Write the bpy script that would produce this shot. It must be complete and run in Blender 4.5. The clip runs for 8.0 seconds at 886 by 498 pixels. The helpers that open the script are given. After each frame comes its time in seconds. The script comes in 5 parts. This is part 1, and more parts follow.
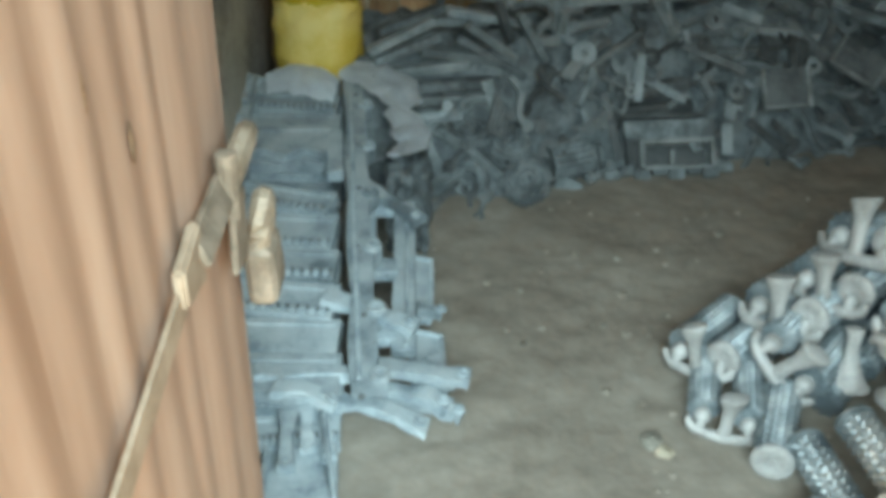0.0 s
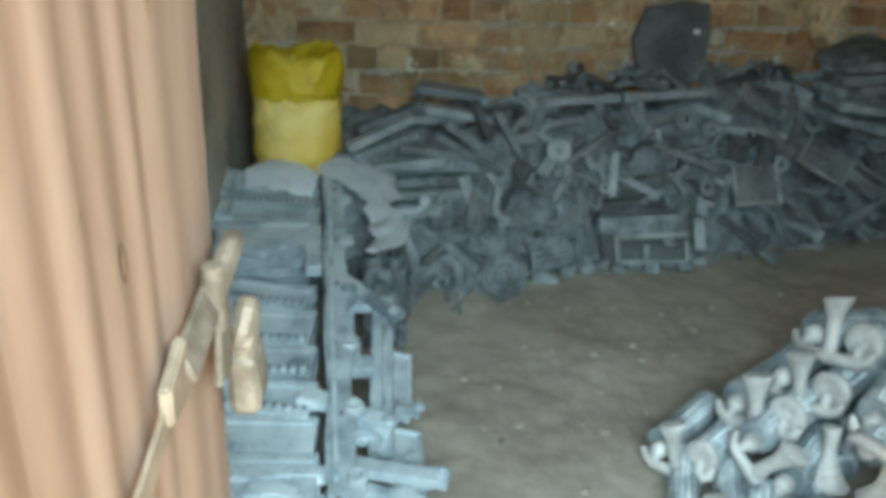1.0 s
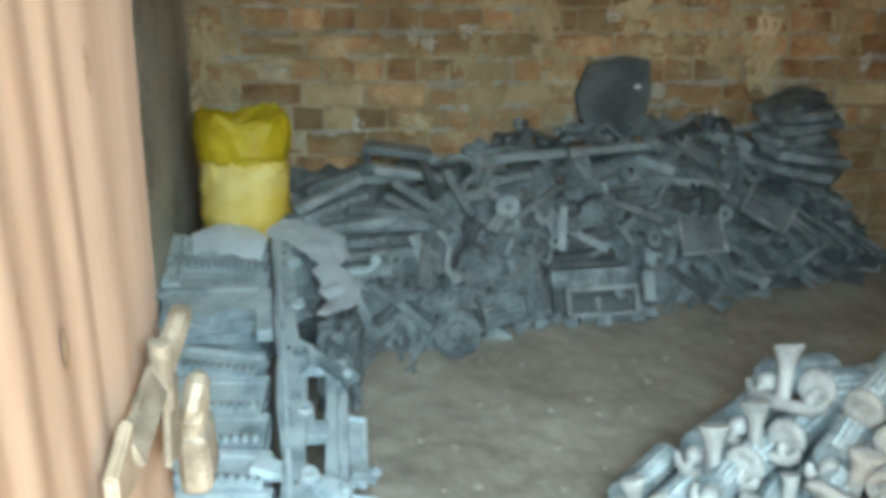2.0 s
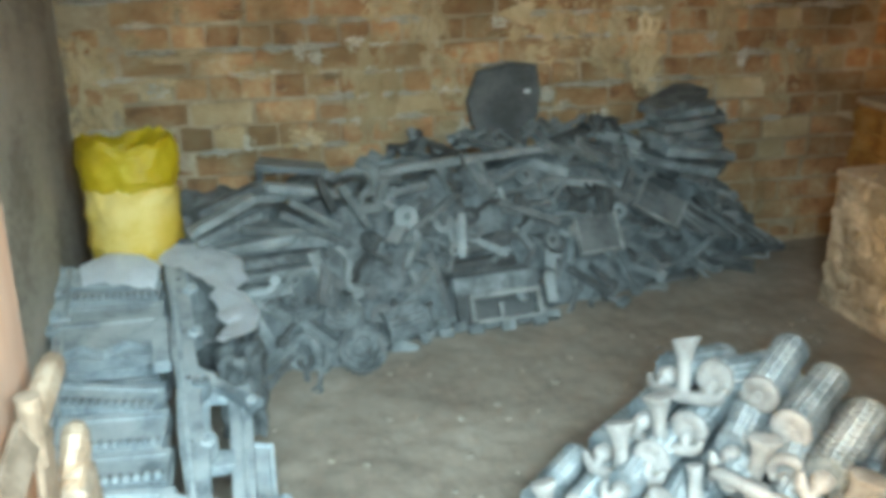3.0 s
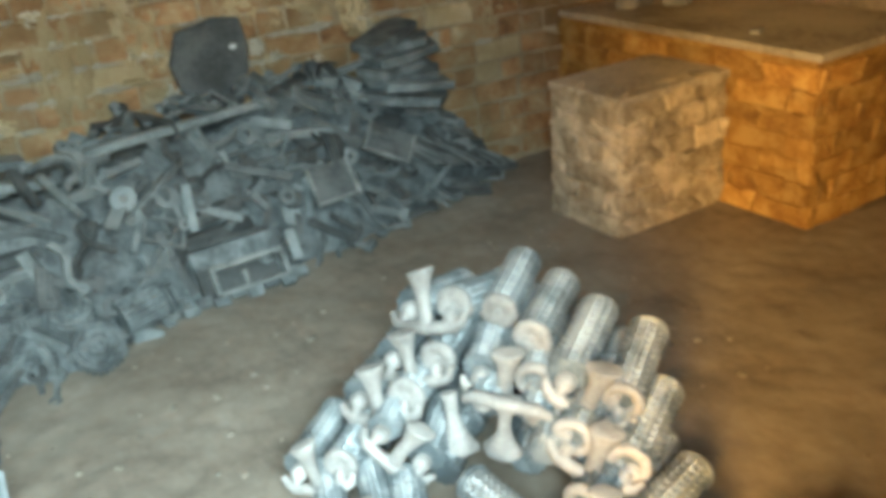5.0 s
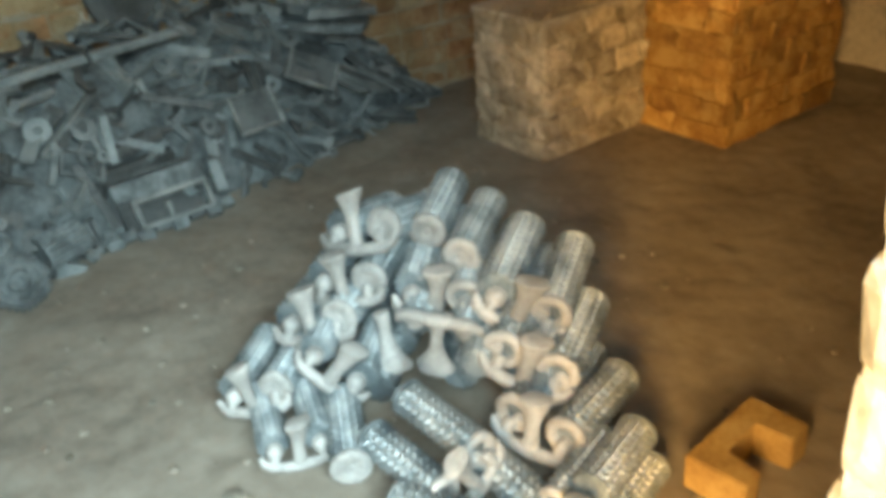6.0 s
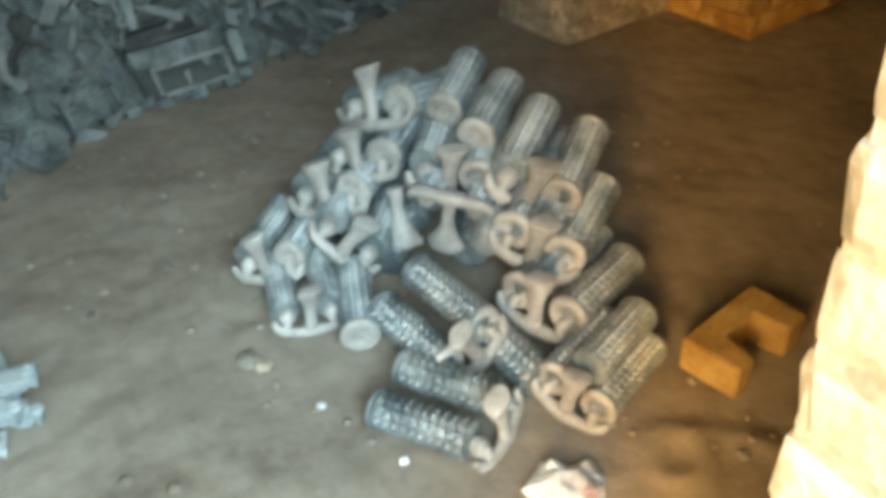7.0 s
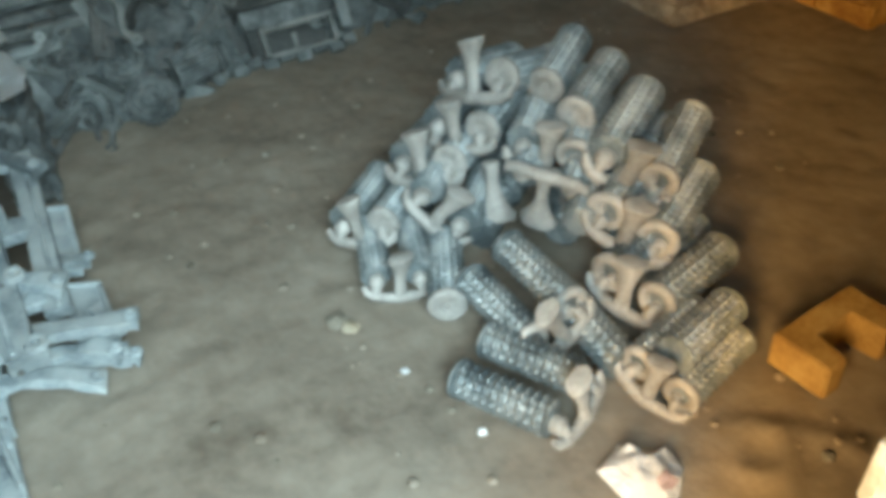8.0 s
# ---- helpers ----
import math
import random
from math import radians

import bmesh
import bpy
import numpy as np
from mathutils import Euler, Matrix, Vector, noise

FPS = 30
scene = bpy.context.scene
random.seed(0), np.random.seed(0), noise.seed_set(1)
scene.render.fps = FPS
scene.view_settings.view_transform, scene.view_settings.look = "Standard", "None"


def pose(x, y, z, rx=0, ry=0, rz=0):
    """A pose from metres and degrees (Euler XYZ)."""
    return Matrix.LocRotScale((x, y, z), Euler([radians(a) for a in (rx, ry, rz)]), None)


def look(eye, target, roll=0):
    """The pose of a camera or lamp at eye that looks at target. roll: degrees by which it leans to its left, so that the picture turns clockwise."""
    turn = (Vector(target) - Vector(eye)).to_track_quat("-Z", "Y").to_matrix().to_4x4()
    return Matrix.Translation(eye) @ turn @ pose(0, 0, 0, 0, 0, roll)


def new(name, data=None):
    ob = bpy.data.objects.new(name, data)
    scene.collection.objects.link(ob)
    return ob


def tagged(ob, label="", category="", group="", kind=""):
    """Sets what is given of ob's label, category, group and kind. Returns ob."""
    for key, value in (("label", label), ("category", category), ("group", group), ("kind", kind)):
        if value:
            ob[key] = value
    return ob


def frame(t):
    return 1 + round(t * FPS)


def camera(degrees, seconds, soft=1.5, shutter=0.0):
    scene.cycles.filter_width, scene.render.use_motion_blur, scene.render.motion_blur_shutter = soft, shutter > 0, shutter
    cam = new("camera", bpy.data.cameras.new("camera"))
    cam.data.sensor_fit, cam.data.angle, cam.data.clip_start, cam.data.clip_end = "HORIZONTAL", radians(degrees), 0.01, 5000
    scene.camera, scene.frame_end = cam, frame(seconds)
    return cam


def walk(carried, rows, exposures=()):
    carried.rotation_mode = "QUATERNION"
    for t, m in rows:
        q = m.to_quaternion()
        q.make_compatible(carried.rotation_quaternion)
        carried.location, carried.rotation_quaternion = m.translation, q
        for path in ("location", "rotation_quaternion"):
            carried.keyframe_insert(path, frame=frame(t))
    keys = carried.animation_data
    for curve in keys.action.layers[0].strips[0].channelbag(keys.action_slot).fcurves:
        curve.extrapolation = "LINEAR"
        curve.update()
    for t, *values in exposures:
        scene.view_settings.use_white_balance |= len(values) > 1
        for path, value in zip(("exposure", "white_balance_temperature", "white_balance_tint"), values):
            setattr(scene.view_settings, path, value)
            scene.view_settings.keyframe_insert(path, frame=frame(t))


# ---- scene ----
cam = camera(51.0, 8.0, soft=5.0, shutter=0.5)
PATH = [
    (0, (0.345, -0.121, 1.458), (0.404, 1.599, 0.44), 0.8),
    (0.5, (0.337, -0.119, 1.477), (0.391, 1.641, 0.531), 1.5),
    (1, (0.332, -0.115, 1.485), (0.448, 1.69, 0.632), 1.8),
    (2.5, (0.331, -0.089, 1.496), (0.633, 1.75, 0.768), 0.7),
    (3, (0.361, -0.08, 1.501), (0.779, 1.736, 0.774), -0.2),
    (3.5, (0.405, -0.071, 1.503), (0.908, 1.723, 0.777), -1.8),
    (4, (0.437, -0.083, 1.49), (1.038, 1.669, 0.736), -3.0),
    (4.5, (0.474, -0.063, 1.477), (1.215, 1.617, 0.684), -3.9),
    (5, (0.507, -0.057, 1.451), (1.352, 1.554, 0.619), -4.8),
    (6.5, (0.471, -0.1, 1.413), (1.404, 1.317, 0.354), -3.2),
    (7, (0.467, -0.116, 1.421), (1.298, 1.279, 0.254), -2.7),
    (7.5, (0.452, -0.119, 1.42), (1.189, 1.294, 0.211), -2.8),
    (8, (0.45, -0.118, 1.434), (1.102, 1.335, 0.225), -2.6),
]
# seconds, stops, kelvin, tint
EXPOSURES = [(0.0, -0.85, 6800, 10), (0.5, -0.8, 6750, 10), (1.0, -0.65, 6500, 10), (2.5, -0.05, 6500, 10), (3.5, 0.15, 6800, 10), (4.0, 0.15, 6800, 10), (5.0, 0.15, 6900, 10), (6.5, -0.6, 6900, 10), (7.0, -0.75, 6800, 10), (7.5, -0.89, 6800, 10), (8.0, -0.9, 6850, 10)]
walk(cam, [(t, look(eye, target, roll)) for t, eye, target, roll in PATH], EXPOSURES)

# ---- light ----
world = bpy.data.worlds.new("day_sky")
scene.world = world
world.use_nodes = True
wt = world.node_tree
sky = wt.nodes.new("ShaderNodeTexSky")
sky.sky_type, sky.sun_disc = "NISHITA", False
sky.sun_elevation, sky.sun_rotation = radians(54), radians(259)
wt.links.new(sky.outputs["Color"], wt.nodes["Background"].inputs["Color"])
wt.nodes["Background"].inputs["Strength"].default_value = 0.12


def lamp(name, kind, m, energy, colour, **more):
    data = bpy.data.lights.new(name, kind)
    data.energy, data.color = energy, colour
    for key, value in more.items():
        if key == "size":
            data.size = value
        elif key == "size_y":
            data.shape, data.size_y = "RECTANGLE", value
        elif key == "angle":
            data.angle = value
    ob = new(name, data)
    ob.matrix_basis = m
    return ob


lamp("sun", "SUN", look((0, 0, 0), (1.0, 0.2, -1.4)), 3.4, (1.0, 0.90, 0.74), angle=radians(2))
lamp("doorway_daylight", "AREA", look((0.50, -4.6, 4.3), (0.6, 1.2, 0.3)), 4500.0, (0.66, 0.91, 1.0), size=7.2, size_y=3.4)
lamp("sunlit_yard_light", "AREA", look((-3.65, -2.5, 2.5), (0.6, 0.15, 1.05)), 2700.0, (1.0, 0.61, 0.22), size=3.0, size_y=3.0)


# ---- materials ----
def material(name, colours, rough=0.8, metal=0.0, scale=6.0, fine=60.0, bump=0.3, bump_dist=0.004, vary=0.25, dust=None, dust_amount=0.5, spread=(0.35, 0.65), stretch=None, stain=None):
    """Two scales of noise between the colours, fine relief, and a per-object shift."""
    mat = bpy.data.materials.new(name)
    mat.use_nodes = True
    nt = mat.node_tree
    bsdf = nt.nodes["Principled BSDF"]
    n, link = nt.nodes.new, nt.links.new
    geo = n("ShaderNodeTexCoord")
    info = n("ShaderNodeObjectInfo")
    src = geo.outputs["Object"]
    shift = n("ShaderNodeVectorMath")
    shift.operation = "MULTIPLY_ADD"
    comb = n("ShaderNodeCombineXYZ")
    for k in range(3):
        link(info.outputs["Random"], comb.inputs[k])
    link(comb.outputs[0], shift.inputs[0])
    shift.inputs[1].default_value = (13.0, 7.0, 5.0)
    if stretch:
        mp = n("ShaderNodeMapping")
        mp.inputs["Scale"].default_value = stretch
        link(src, mp.inputs["Vector"])
        src = mp.outputs["Vector"]
    link(src, shift.inputs[2])
    vec = shift.outputs[0]
    big = n("ShaderNodeTexNoise")
    big.inputs["Scale"].default_value, big.inputs["Detail"].default_value = scale, 6.0
    small = n("ShaderNodeTexNoise")
    small.inputs["Scale"].default_value, small.inputs["Detail"].default_value = fine, 4.0
    link(vec, big.inputs["Vector"])
    link(vec, small.inputs["Vector"])
    ramp = n("ShaderNodeValToRGB")
    ramp.color_ramp.elements[0].position, ramp.color_ramp.elements[1].position = spread
    ramp.color_ramp.elements[0].color = (*colours[0], 1)
    ramp.color_ramp.elements[1].color = (*colours[-1], 1)
    for k, c in enumerate(colours[1:-1]):
        e = ramp.color_ramp.elements.new(spread[0] + (spread[1] - spread[0]) * (k + 1) / (len(colours) - 1))
        e.color = (*c, 1)
    mixn = n("ShaderNodeMath")
    mixn.operation = "MULTIPLY_ADD"
    link(small.outputs["Fac"], mixn.inputs[0])
    mixn.inputs[1].default_value = 0.45
    sub = n("ShaderNodeMath")
    sub.operation = "SUBTRACT"
    link(big.outputs["Fac"], sub.inputs[0])
    sub.inputs[1].default_value = 0.225
    link(sub.outputs[0], mixn.inputs[2])
    link(mixn.outputs[0], ramp.inputs["Fac"])
    colour = ramp.outputs["Color"]
    hsv = n("ShaderNodeHueSaturation")
    mr = n("ShaderNodeMapRange")
    mr.inputs["To Min"].default_value, mr.inputs["To Max"].default_value = 1 - vary, 1 + vary
    link(info.outputs["Random"], mr.inputs["Value"])
    link(mr.outputs[0], hsv.inputs["Value"])
    link(colour, hsv.inputs["Color"])
    colour = hsv.outputs["Color"]
    if stain:
        # soot and damp that run over many pieces at once
        place = n("ShaderNodeNewGeometry")
        cloud = n("ShaderNodeTexNoise")
        cloud.inputs["Scale"].default_value, cloud.inputs["Detail"].default_value, cloud.inputs["Distortion"].default_value = stain[2], 7.0, 0.6
        link(place.outputs["Position"], cloud.inputs["Vector"])
        cover = n("ShaderNodeMapRange")
        cover.inputs["From Min"].default_value, cover.inputs["From Max"].default_value = 0.42, 0.66
        cover.inputs["To Max"].default_value = stain[1]
        link(cloud.outputs["Fac"], cover.inputs["Value"])
        soot = n("ShaderNodeMix")
        soot.data_type = "RGBA"
        link(cover.outputs[0], soot.inputs["Factor"])
        link(colour, soot.inputs["A"])
        soot.inputs["B"].default_value = (*stain[0], 1)
        colour = soot.outputs["Result"]
    if dust:
        norm = n("ShaderNodeNewGeometry")
        sep = n("ShaderNodeSeparateXYZ")
        link(norm.outputs["Normal"], sep.inputs[0])
        up = n("ShaderNodeMapRange")
        up.inputs["From Min"].default_value, up.inputs["From Max"].default_value = 0.1, 0.95
        up.inputs["To Max"].default_value = dust_amount
        link(sep.outputs["Z"], up.inputs["Value"])
        mul = n("ShaderNodeMath")
        mul.operation = "MULTIPLY"
        link(up.outputs[0], mul.inputs[0])
        patch = n("ShaderNodeMapRange")
        patch.inputs["From Min"].default_value, patch.inputs["From Max"].default_value = 0.3, 0.6
        link(big.outputs["Fac"], patch.inputs["Value"])
        link(patch.outputs[0], mul.inputs[1])
        mx = n("ShaderNodeMix")
        mx.data_type = "RGBA"
        link(mul.outputs[0], mx.inputs["Factor"])
        link(colour, mx.inputs["A"])
        mx.inputs["B"].default_value = (*dust, 1)
        colour = mx.outputs["Result"]
    link(colour, bsdf.inputs["Base Color"])
    bsdf.inputs["Metallic"].default_value = metal
    rr = n("ShaderNodeMapRange")
    rr.inputs["To Min"].default_value, rr.inputs["To Max"].default_value = max(rough - 0.12, 0.05), min(rough + 0.12, 1.0)
    link(small.outputs["Fac"], rr.inputs["Value"])
    link(rr.outputs[0], bsdf.inputs["Roughness"])
    bp = n("ShaderNodeBump")
    bp.inputs["Strength"].default_value, bp.inputs["Distance"].default_value = bump, bump_dist
    link(mixn.outputs[0], bp.inputs["Height"])
    link(bp.outputs["Normal"], bsdf.inputs["Normal"])
    return mat


BRICK = material("red_brick", [(0.20, 0.10, 0.05), (0.36, 0.18, 0.08), (0.44, 0.25, 0.12), (0.48, 0.33, 0.18), (0.56, 0.45, 0.29)], 0.92, scale=9.0, fine=45, bump=0.8, vary=0.30, spread=(0.25, 0.72), stain=((0.17, 0.115, 0.055), 0.75, 2.6))
MORTAR = material("lime_mortar", [(0.40, 0.285, 0.15), (0.55, 0.415, 0.24), (0.66, 0.535, 0.345)], 0.95, scale=9.0, fine=60, bump=0.5, bump_dist=0.006, spread=(0.25, 0.75), stain=((0.30, 0.22, 0.11), 0.5, 3.0))
JOINT = material("weathered_dark_mortar", [(0.26, 0.20, 0.125), (0.42, 0.335, 0.225), (0.56, 0.47, 0.33)], 0.95, scale=6.0, fine=50, bump=0.8, bump_dist=0.008, spread=(0.3, 0.7), stain=((0.24, 0.18, 0.10), 0.6, 3.4))
LIME = material("crumbling_white_lime", [(0.46, 0.42, 0.33), (0.60, 0.56, 0.46), (0.70, 0.66, 0.57)], 0.95, scale=16, fine=80, bump=0.7, bump_dist=0.006, vary=0.15)
WHITEWASH = material("pale_limewashed_brick", [(0.195, 0.20, 0.195), (0.265, 0.275, 0.275), (0.325, 0.34, 0.345)], 0.92, scale=14.0, fine=60, bump=0.9, bump_dist=0.008, vary=0.12)
PLASTER = material("grimy_grey_plaster", [(0.31, 0.28, 0.23), (0.48, 0.44, 0.37), (0.58, 0.535, 0.455)], 0.92, scale=2.5, fine=40, bump=0.5, bump_dist=0.006)
SOIL = material("packed_foundry_sand", [(0.142, 0.115, 0.088), (0.232, 0.196, 0.156), (0.292, 0.253, 0.207), (0.365, 0.325, 0.273)], 0.9, scale=2.2, fine=26, bump=0.6, bump_dist=0.015, vary=0.0, spread=(0.22, 0.78))
OUTSIDE = material("dry_yard_ground", [(0.42, 0.29, 0.15), (0.54, 0.39, 0.22)], 0.95, scale=1.0, fine=20, bump=0.6)
IRON = material("dusty_cast_iron", [(0.122, 0.143, 0.147), (0.194, 0.222, 0.226), (0.276, 0.307, 0.307)], 0.62, 0.2, scale=9, fine=90, bump=0.5, bump_dist=0.002, vary=0.32, dust=(0.336, 0.358, 0.358), dust_amount=0.6)
DARKIRON = material("dark_rough_iron", [(0.060, 0.066, 0.066), (0.104, 0.113, 0.113), (0.153, 0.163, 0.162)], 0.75, 0.2, scale=8, fine=80, bump=0.6, bump_dist=0.003, vary=0.3)
SCRAP = material("packed_dusty_scrap", [(0.085, 0.098, 0.101), (0.146, 0.167, 0.171), (0.218, 0.245, 0.249)], 0.8, 0.1, scale=14, fine=60, bump=0.5, bump_dist=0.003, vary=0.3)
PALEIRON = material("sand_coated_pale_iron", [(0.16, 0.20, 0.222), (0.29, 0.345, 0.37), (0.43, 0.485, 0.50)], 0.75, 0.1, scale=11, fine=85, bump=0.6, bump_dist=0.003, vary=0.28, dust=(0.40, 0.45, 0.46), dust_amount=0.55, spread=(0.3, 0.68))
TUBE = material("grey_cast_aluminium", [(0.118, 0.146, 0.160), (0.205, 0.245, 0.262), (0.315, 0.357, 0.37)], 0.40, 0.3, scale=12, fine=110, bump=0.4, bump_dist=0.0015, vary=0.25, dust=(0.37, 0.375, 0.355), dust_amount=0.55)
SPRUE = material("bright_rough_cast_metal", [(0.30, 0.293, 0.276), (0.405, 0.397, 0.377), (0.50, 0.49, 0.468)], 0.6, 0.1, scale=14, fine=120, bump=0.5, bump_dist=0.002, vary=0.15)
WOOD = material("peach_pine_planks", [(0.385, 0.235, 0.16), (0.45, 0.29, 0.208), (0.505, 0.345, 0.258)], 0.75, scale=2.6, fine=16, bump=0.2, bump_dist=0.002, vary=0.03, stretch=(4.0, 4.0, 0.6), spread=(0.25, 0.75))
KNOT = material("dark_wood_knot", [(0.12, 0.06, 0.03), (0.24, 0.14, 0.08), (0.36, 0.23, 0.14)], 0.8, scale=60, fine=200, bump=0.3, bump_dist=0.001)
RUST = material("rusty_hasp_metal", [(0.14, 0.108, 0.078), (0.20, 0.158, 0.118), (0.28, 0.224, 0.171)], 0.65, 0.15, scale=25, fine=160, bump=0.5, bump_dist=0.001)
STRAP = material("dull_tan_painted_strap", [(0.29, 0.21, 0.145), (0.37, 0.275, 0.195), (0.44, 0.335, 0.245)], 0.7, scale=20, fine=140, bump=0.4, bump_dist=0.001)
BRASS = material("worn_pale_metal", [(0.18, 0.133, 0.092), (0.26, 0.202, 0.146), (0.35, 0.282, 0.212)], 0.55, 0.2, scale=30, fine=180, bump=0.4, bump_dist=0.001)
SACK = material("yellow_woven_plastic", [(0.44, 0.30, 0.003), (0.58, 0.41, 0.006), (0.68, 0.51, 0.02)], 0.55, scale=8, fine=260, bump=0.25, bump_dist=0.001)
SACKPALE = material("pale_yellow_plastic", [(0.47, 0.31, 0.03), (0.60, 0.42, 0.07), (0.70, 0.55, 0.19)], 0.6, scale=6, fine=240, bump=0.25, bump_dist=0.001)
CLOTH = material("dirty_white_plastic", [(0.74, 0.78, 0.81), (0.82, 0.86, 0.89), (0.87, 0.91, 0.93)], 0.55, scale=10, fine=90, bump=0.3, bump_dist=0.002)
BAGWHITE = material("soiled_thin_plastic", [(0.52, 0.525, 0.535), (0.64, 0.65, 0.66), (0.72, 0.73, 0.74)], 0.5, scale=16, fine=120, bump=0.4, bump_dist=0.003)
PINKPRINT = material("faded_pink_print", [(0.30, 0.20, 0.20), (0.42, 0.30, 0.30), (0.50, 0.38, 0.38)], 0.6, scale=30, fine=140, bump=0.3, bump_dist=0.002)
RUBBLE = material("rough_pale_masonry", [(0.27, 0.225, 0.16), (0.40, 0.35, 0.265), (0.52, 0.46, 0.36)], 0.95, scale=14, fine=60, bump=1.0, bump_dist=0.01, vary=0.3)
FIRECLAY = material("burnt_orange_firebrick", [(0.26, 0.13, 0.035), (0.38, 0.215, 0.06), (0.48, 0.31, 0.11)], 0.92, scale=10, fine=60, bump=0.9, bump_dist=0.008, vary=0.35)
RIM = material("worn_casting_edges", [(0.14, 0.152, 0.15), (0.225, 0.24, 0.235), (0.31, 0.325, 0.315)], 0.6, 0.2, scale=12, fine=90, bump=0.5, bump_dist=0.002)
REFRACTORY = material("ochre_refractory", [(0.36, 0.22, 0.075), (0.50, 0.33, 0.12), (0.58, 0.42, 0.18)], 0.85, scale=9, fine=90, bump=0.5, bump_dist=0.002)
STONE = material("grey_brown_stone", [(0.15, 0.13, 0.10), (0.28, 0.25, 0.20), (0.40, 0.37, 0.31)], 0.9, scale=18, fine=120, bump=0.6, bump_dist=0.002, vary=0.4)


# ---- building helpers ----
def bm_done(bm, name, mat, smooth=False):
    bmesh.ops.recalc_face_normals(bm, faces=bm.faces)
    if smooth:
        for e in bm.edges:
            if len(e.link_faces) == 2 and e.calc_face_angle(0.0) > 0.95:
                e.smooth = False
    me = bpy.data.meshes.new(name)
    bm.to_mesh(me)
    bm.free()
    if mat:
        me.materials.append(mat)
    if smooth:
        me.shade_smooth()
    return me


def part(name, bm, mat, parent, label="", smooth=False, m=None):
    ob = new(name, bm if isinstance(bm, bpy.types.Mesh) else bm_done(bm, name, mat, smooth))
    ob.parent = parent
    if m is not None:
        ob.matrix_basis = m
    if label:
        ob["label"] = label
    return ob


def thing(name, label, category, m=None, group="", kind=""):
    ob = new(name)
    ob.empty_display_size = 0.05
    if m is not None:
        ob.matrix_basis = m
    return tagged(ob, label, category, group, kind)


def solid(name, bm, mat, label, category, m=None, group="", kind="", smooth=False):
    ob = new(name, bm_done(bm, name, mat, smooth))
    if m is not None:
        ob.matrix_basis = m
    return tagged(ob, label, category, group, kind)


def add_box(bm, x0, x1, y0, y1, z0, z1, bevel=0.0, segs=1):
    g = bmesh.ops.create_cube(bm, size=1.0)
    bmesh.ops.scale(bm, vec=(x1 - x0, y1 - y0, z1 - z0), verts=g["verts"])
    bmesh.ops.translate(bm, vec=((x0 + x1) / 2, (y0 + y1) / 2, (z0 + z1) / 2), verts=g["verts"])
    if bevel:
        edges = list({e for v in g["verts"] for e in v.link_edges})
        bmesh.ops.bevel(bm, geom=edges, offset=bevel, segments=segs, affect="EDGES", profile=0.6)
    return bm


def box(x0, x1, y0, y1, z0, z1, bevel=0.0, segs=1):
    return add_box(bmesh.new(), x0, x1, y0, y1, z0, z1, bevel, segs)


def lathe(bm, profile, segs=20, m=None, cap=True):
    """Turns (radius, height) pairs round z."""
    rings = []
    for r, h in profile:
        rings.append([bm.verts.new((r * math.cos(a), r * math.sin(a), h)) for a in (2 * math.pi * k / segs for k in range(segs))])
    for a, b in zip(rings, rings[1:]):
        for k in range(segs):
            bm.faces.new((a[k], a[(k + 1) % segs], b[(k + 1) % segs], b[k]))
    if cap:
        bm.faces.new(rings[0][::-1])
        bm.faces.new(rings[-1])
    if m is not None:
        bmesh.ops.transform(bm, matrix=m, verts=[v for ring in rings for v in ring])
    return bm


def prism(bm, outline, z0, z1, m=None):
    """An outline of (x, y) drawn out from z0 to z1."""
    lo = [bm.verts.new((x, y, z0)) for x, y in outline]
    hi = [bm.verts.new((x, y, z1)) for x, y in outline]
    bm.faces.new(lo[::-1])
    bm.faces.new(hi)
    n = len(outline)
    for k in range(n):
        bm.faces.new((lo[k], lo[(k + 1) % n], hi[(k + 1) % n], hi[k]))
    if m is not None:
        bmesh.ops.transform(bm, matrix=m, verts=lo + hi)
    return bm


def sweep(bm, points, radius, segs=8, flat=1.0):
    """A rod of one radius along points."""
    rings = []
    pts = [Vector(p) for p in points]
    for k, p in enumerate(pts):
        d = (pts[min(k + 1, len(pts) - 1)] - pts[max(k - 1, 0)]).normalized()
        q = d.to_track_quat("Z", "Y")
        r = radius[k] if isinstance(radius, (list, tuple)) else radius
        rings.append([bm.verts.new(p + q @ Vector((r * math.cos(a), flat * r * math.sin(a), 0))) for a in (2 * math.pi * j / segs for j in range(segs))])
    for a, b in zip(rings, rings[1:]):
        for k in range(segs):
            bm.faces.new((a[k], a[(k + 1) % segs], b[(k + 1) % segs], b[k]))
    bm.faces.new(rings[0][::-1])
    bm.faces.new(rings[-1])
    return bm


def roughen(bm, amount, scale, seed=0.0):
    for v in bm.verts:
        v.co += amount * noise.noise_vector(v.co * scale + Vector((seed, seed * 1.7, seed * 0.3)))
    return bm


def crease(bm, amount, scale, seed=0.0):
    """Sharp folds: pushes the surface in along ridged noise."""
    bm.normal_update()
    moves = [(v, v.normal * amount * (0.35 - 2.2 * abs(noise.noise(v.co * scale + Vector((seed, seed * 1.7, seed * 0.3))))) ) for v in bm.verts]
    for v, d in moves:
        v.co += d
    return bm


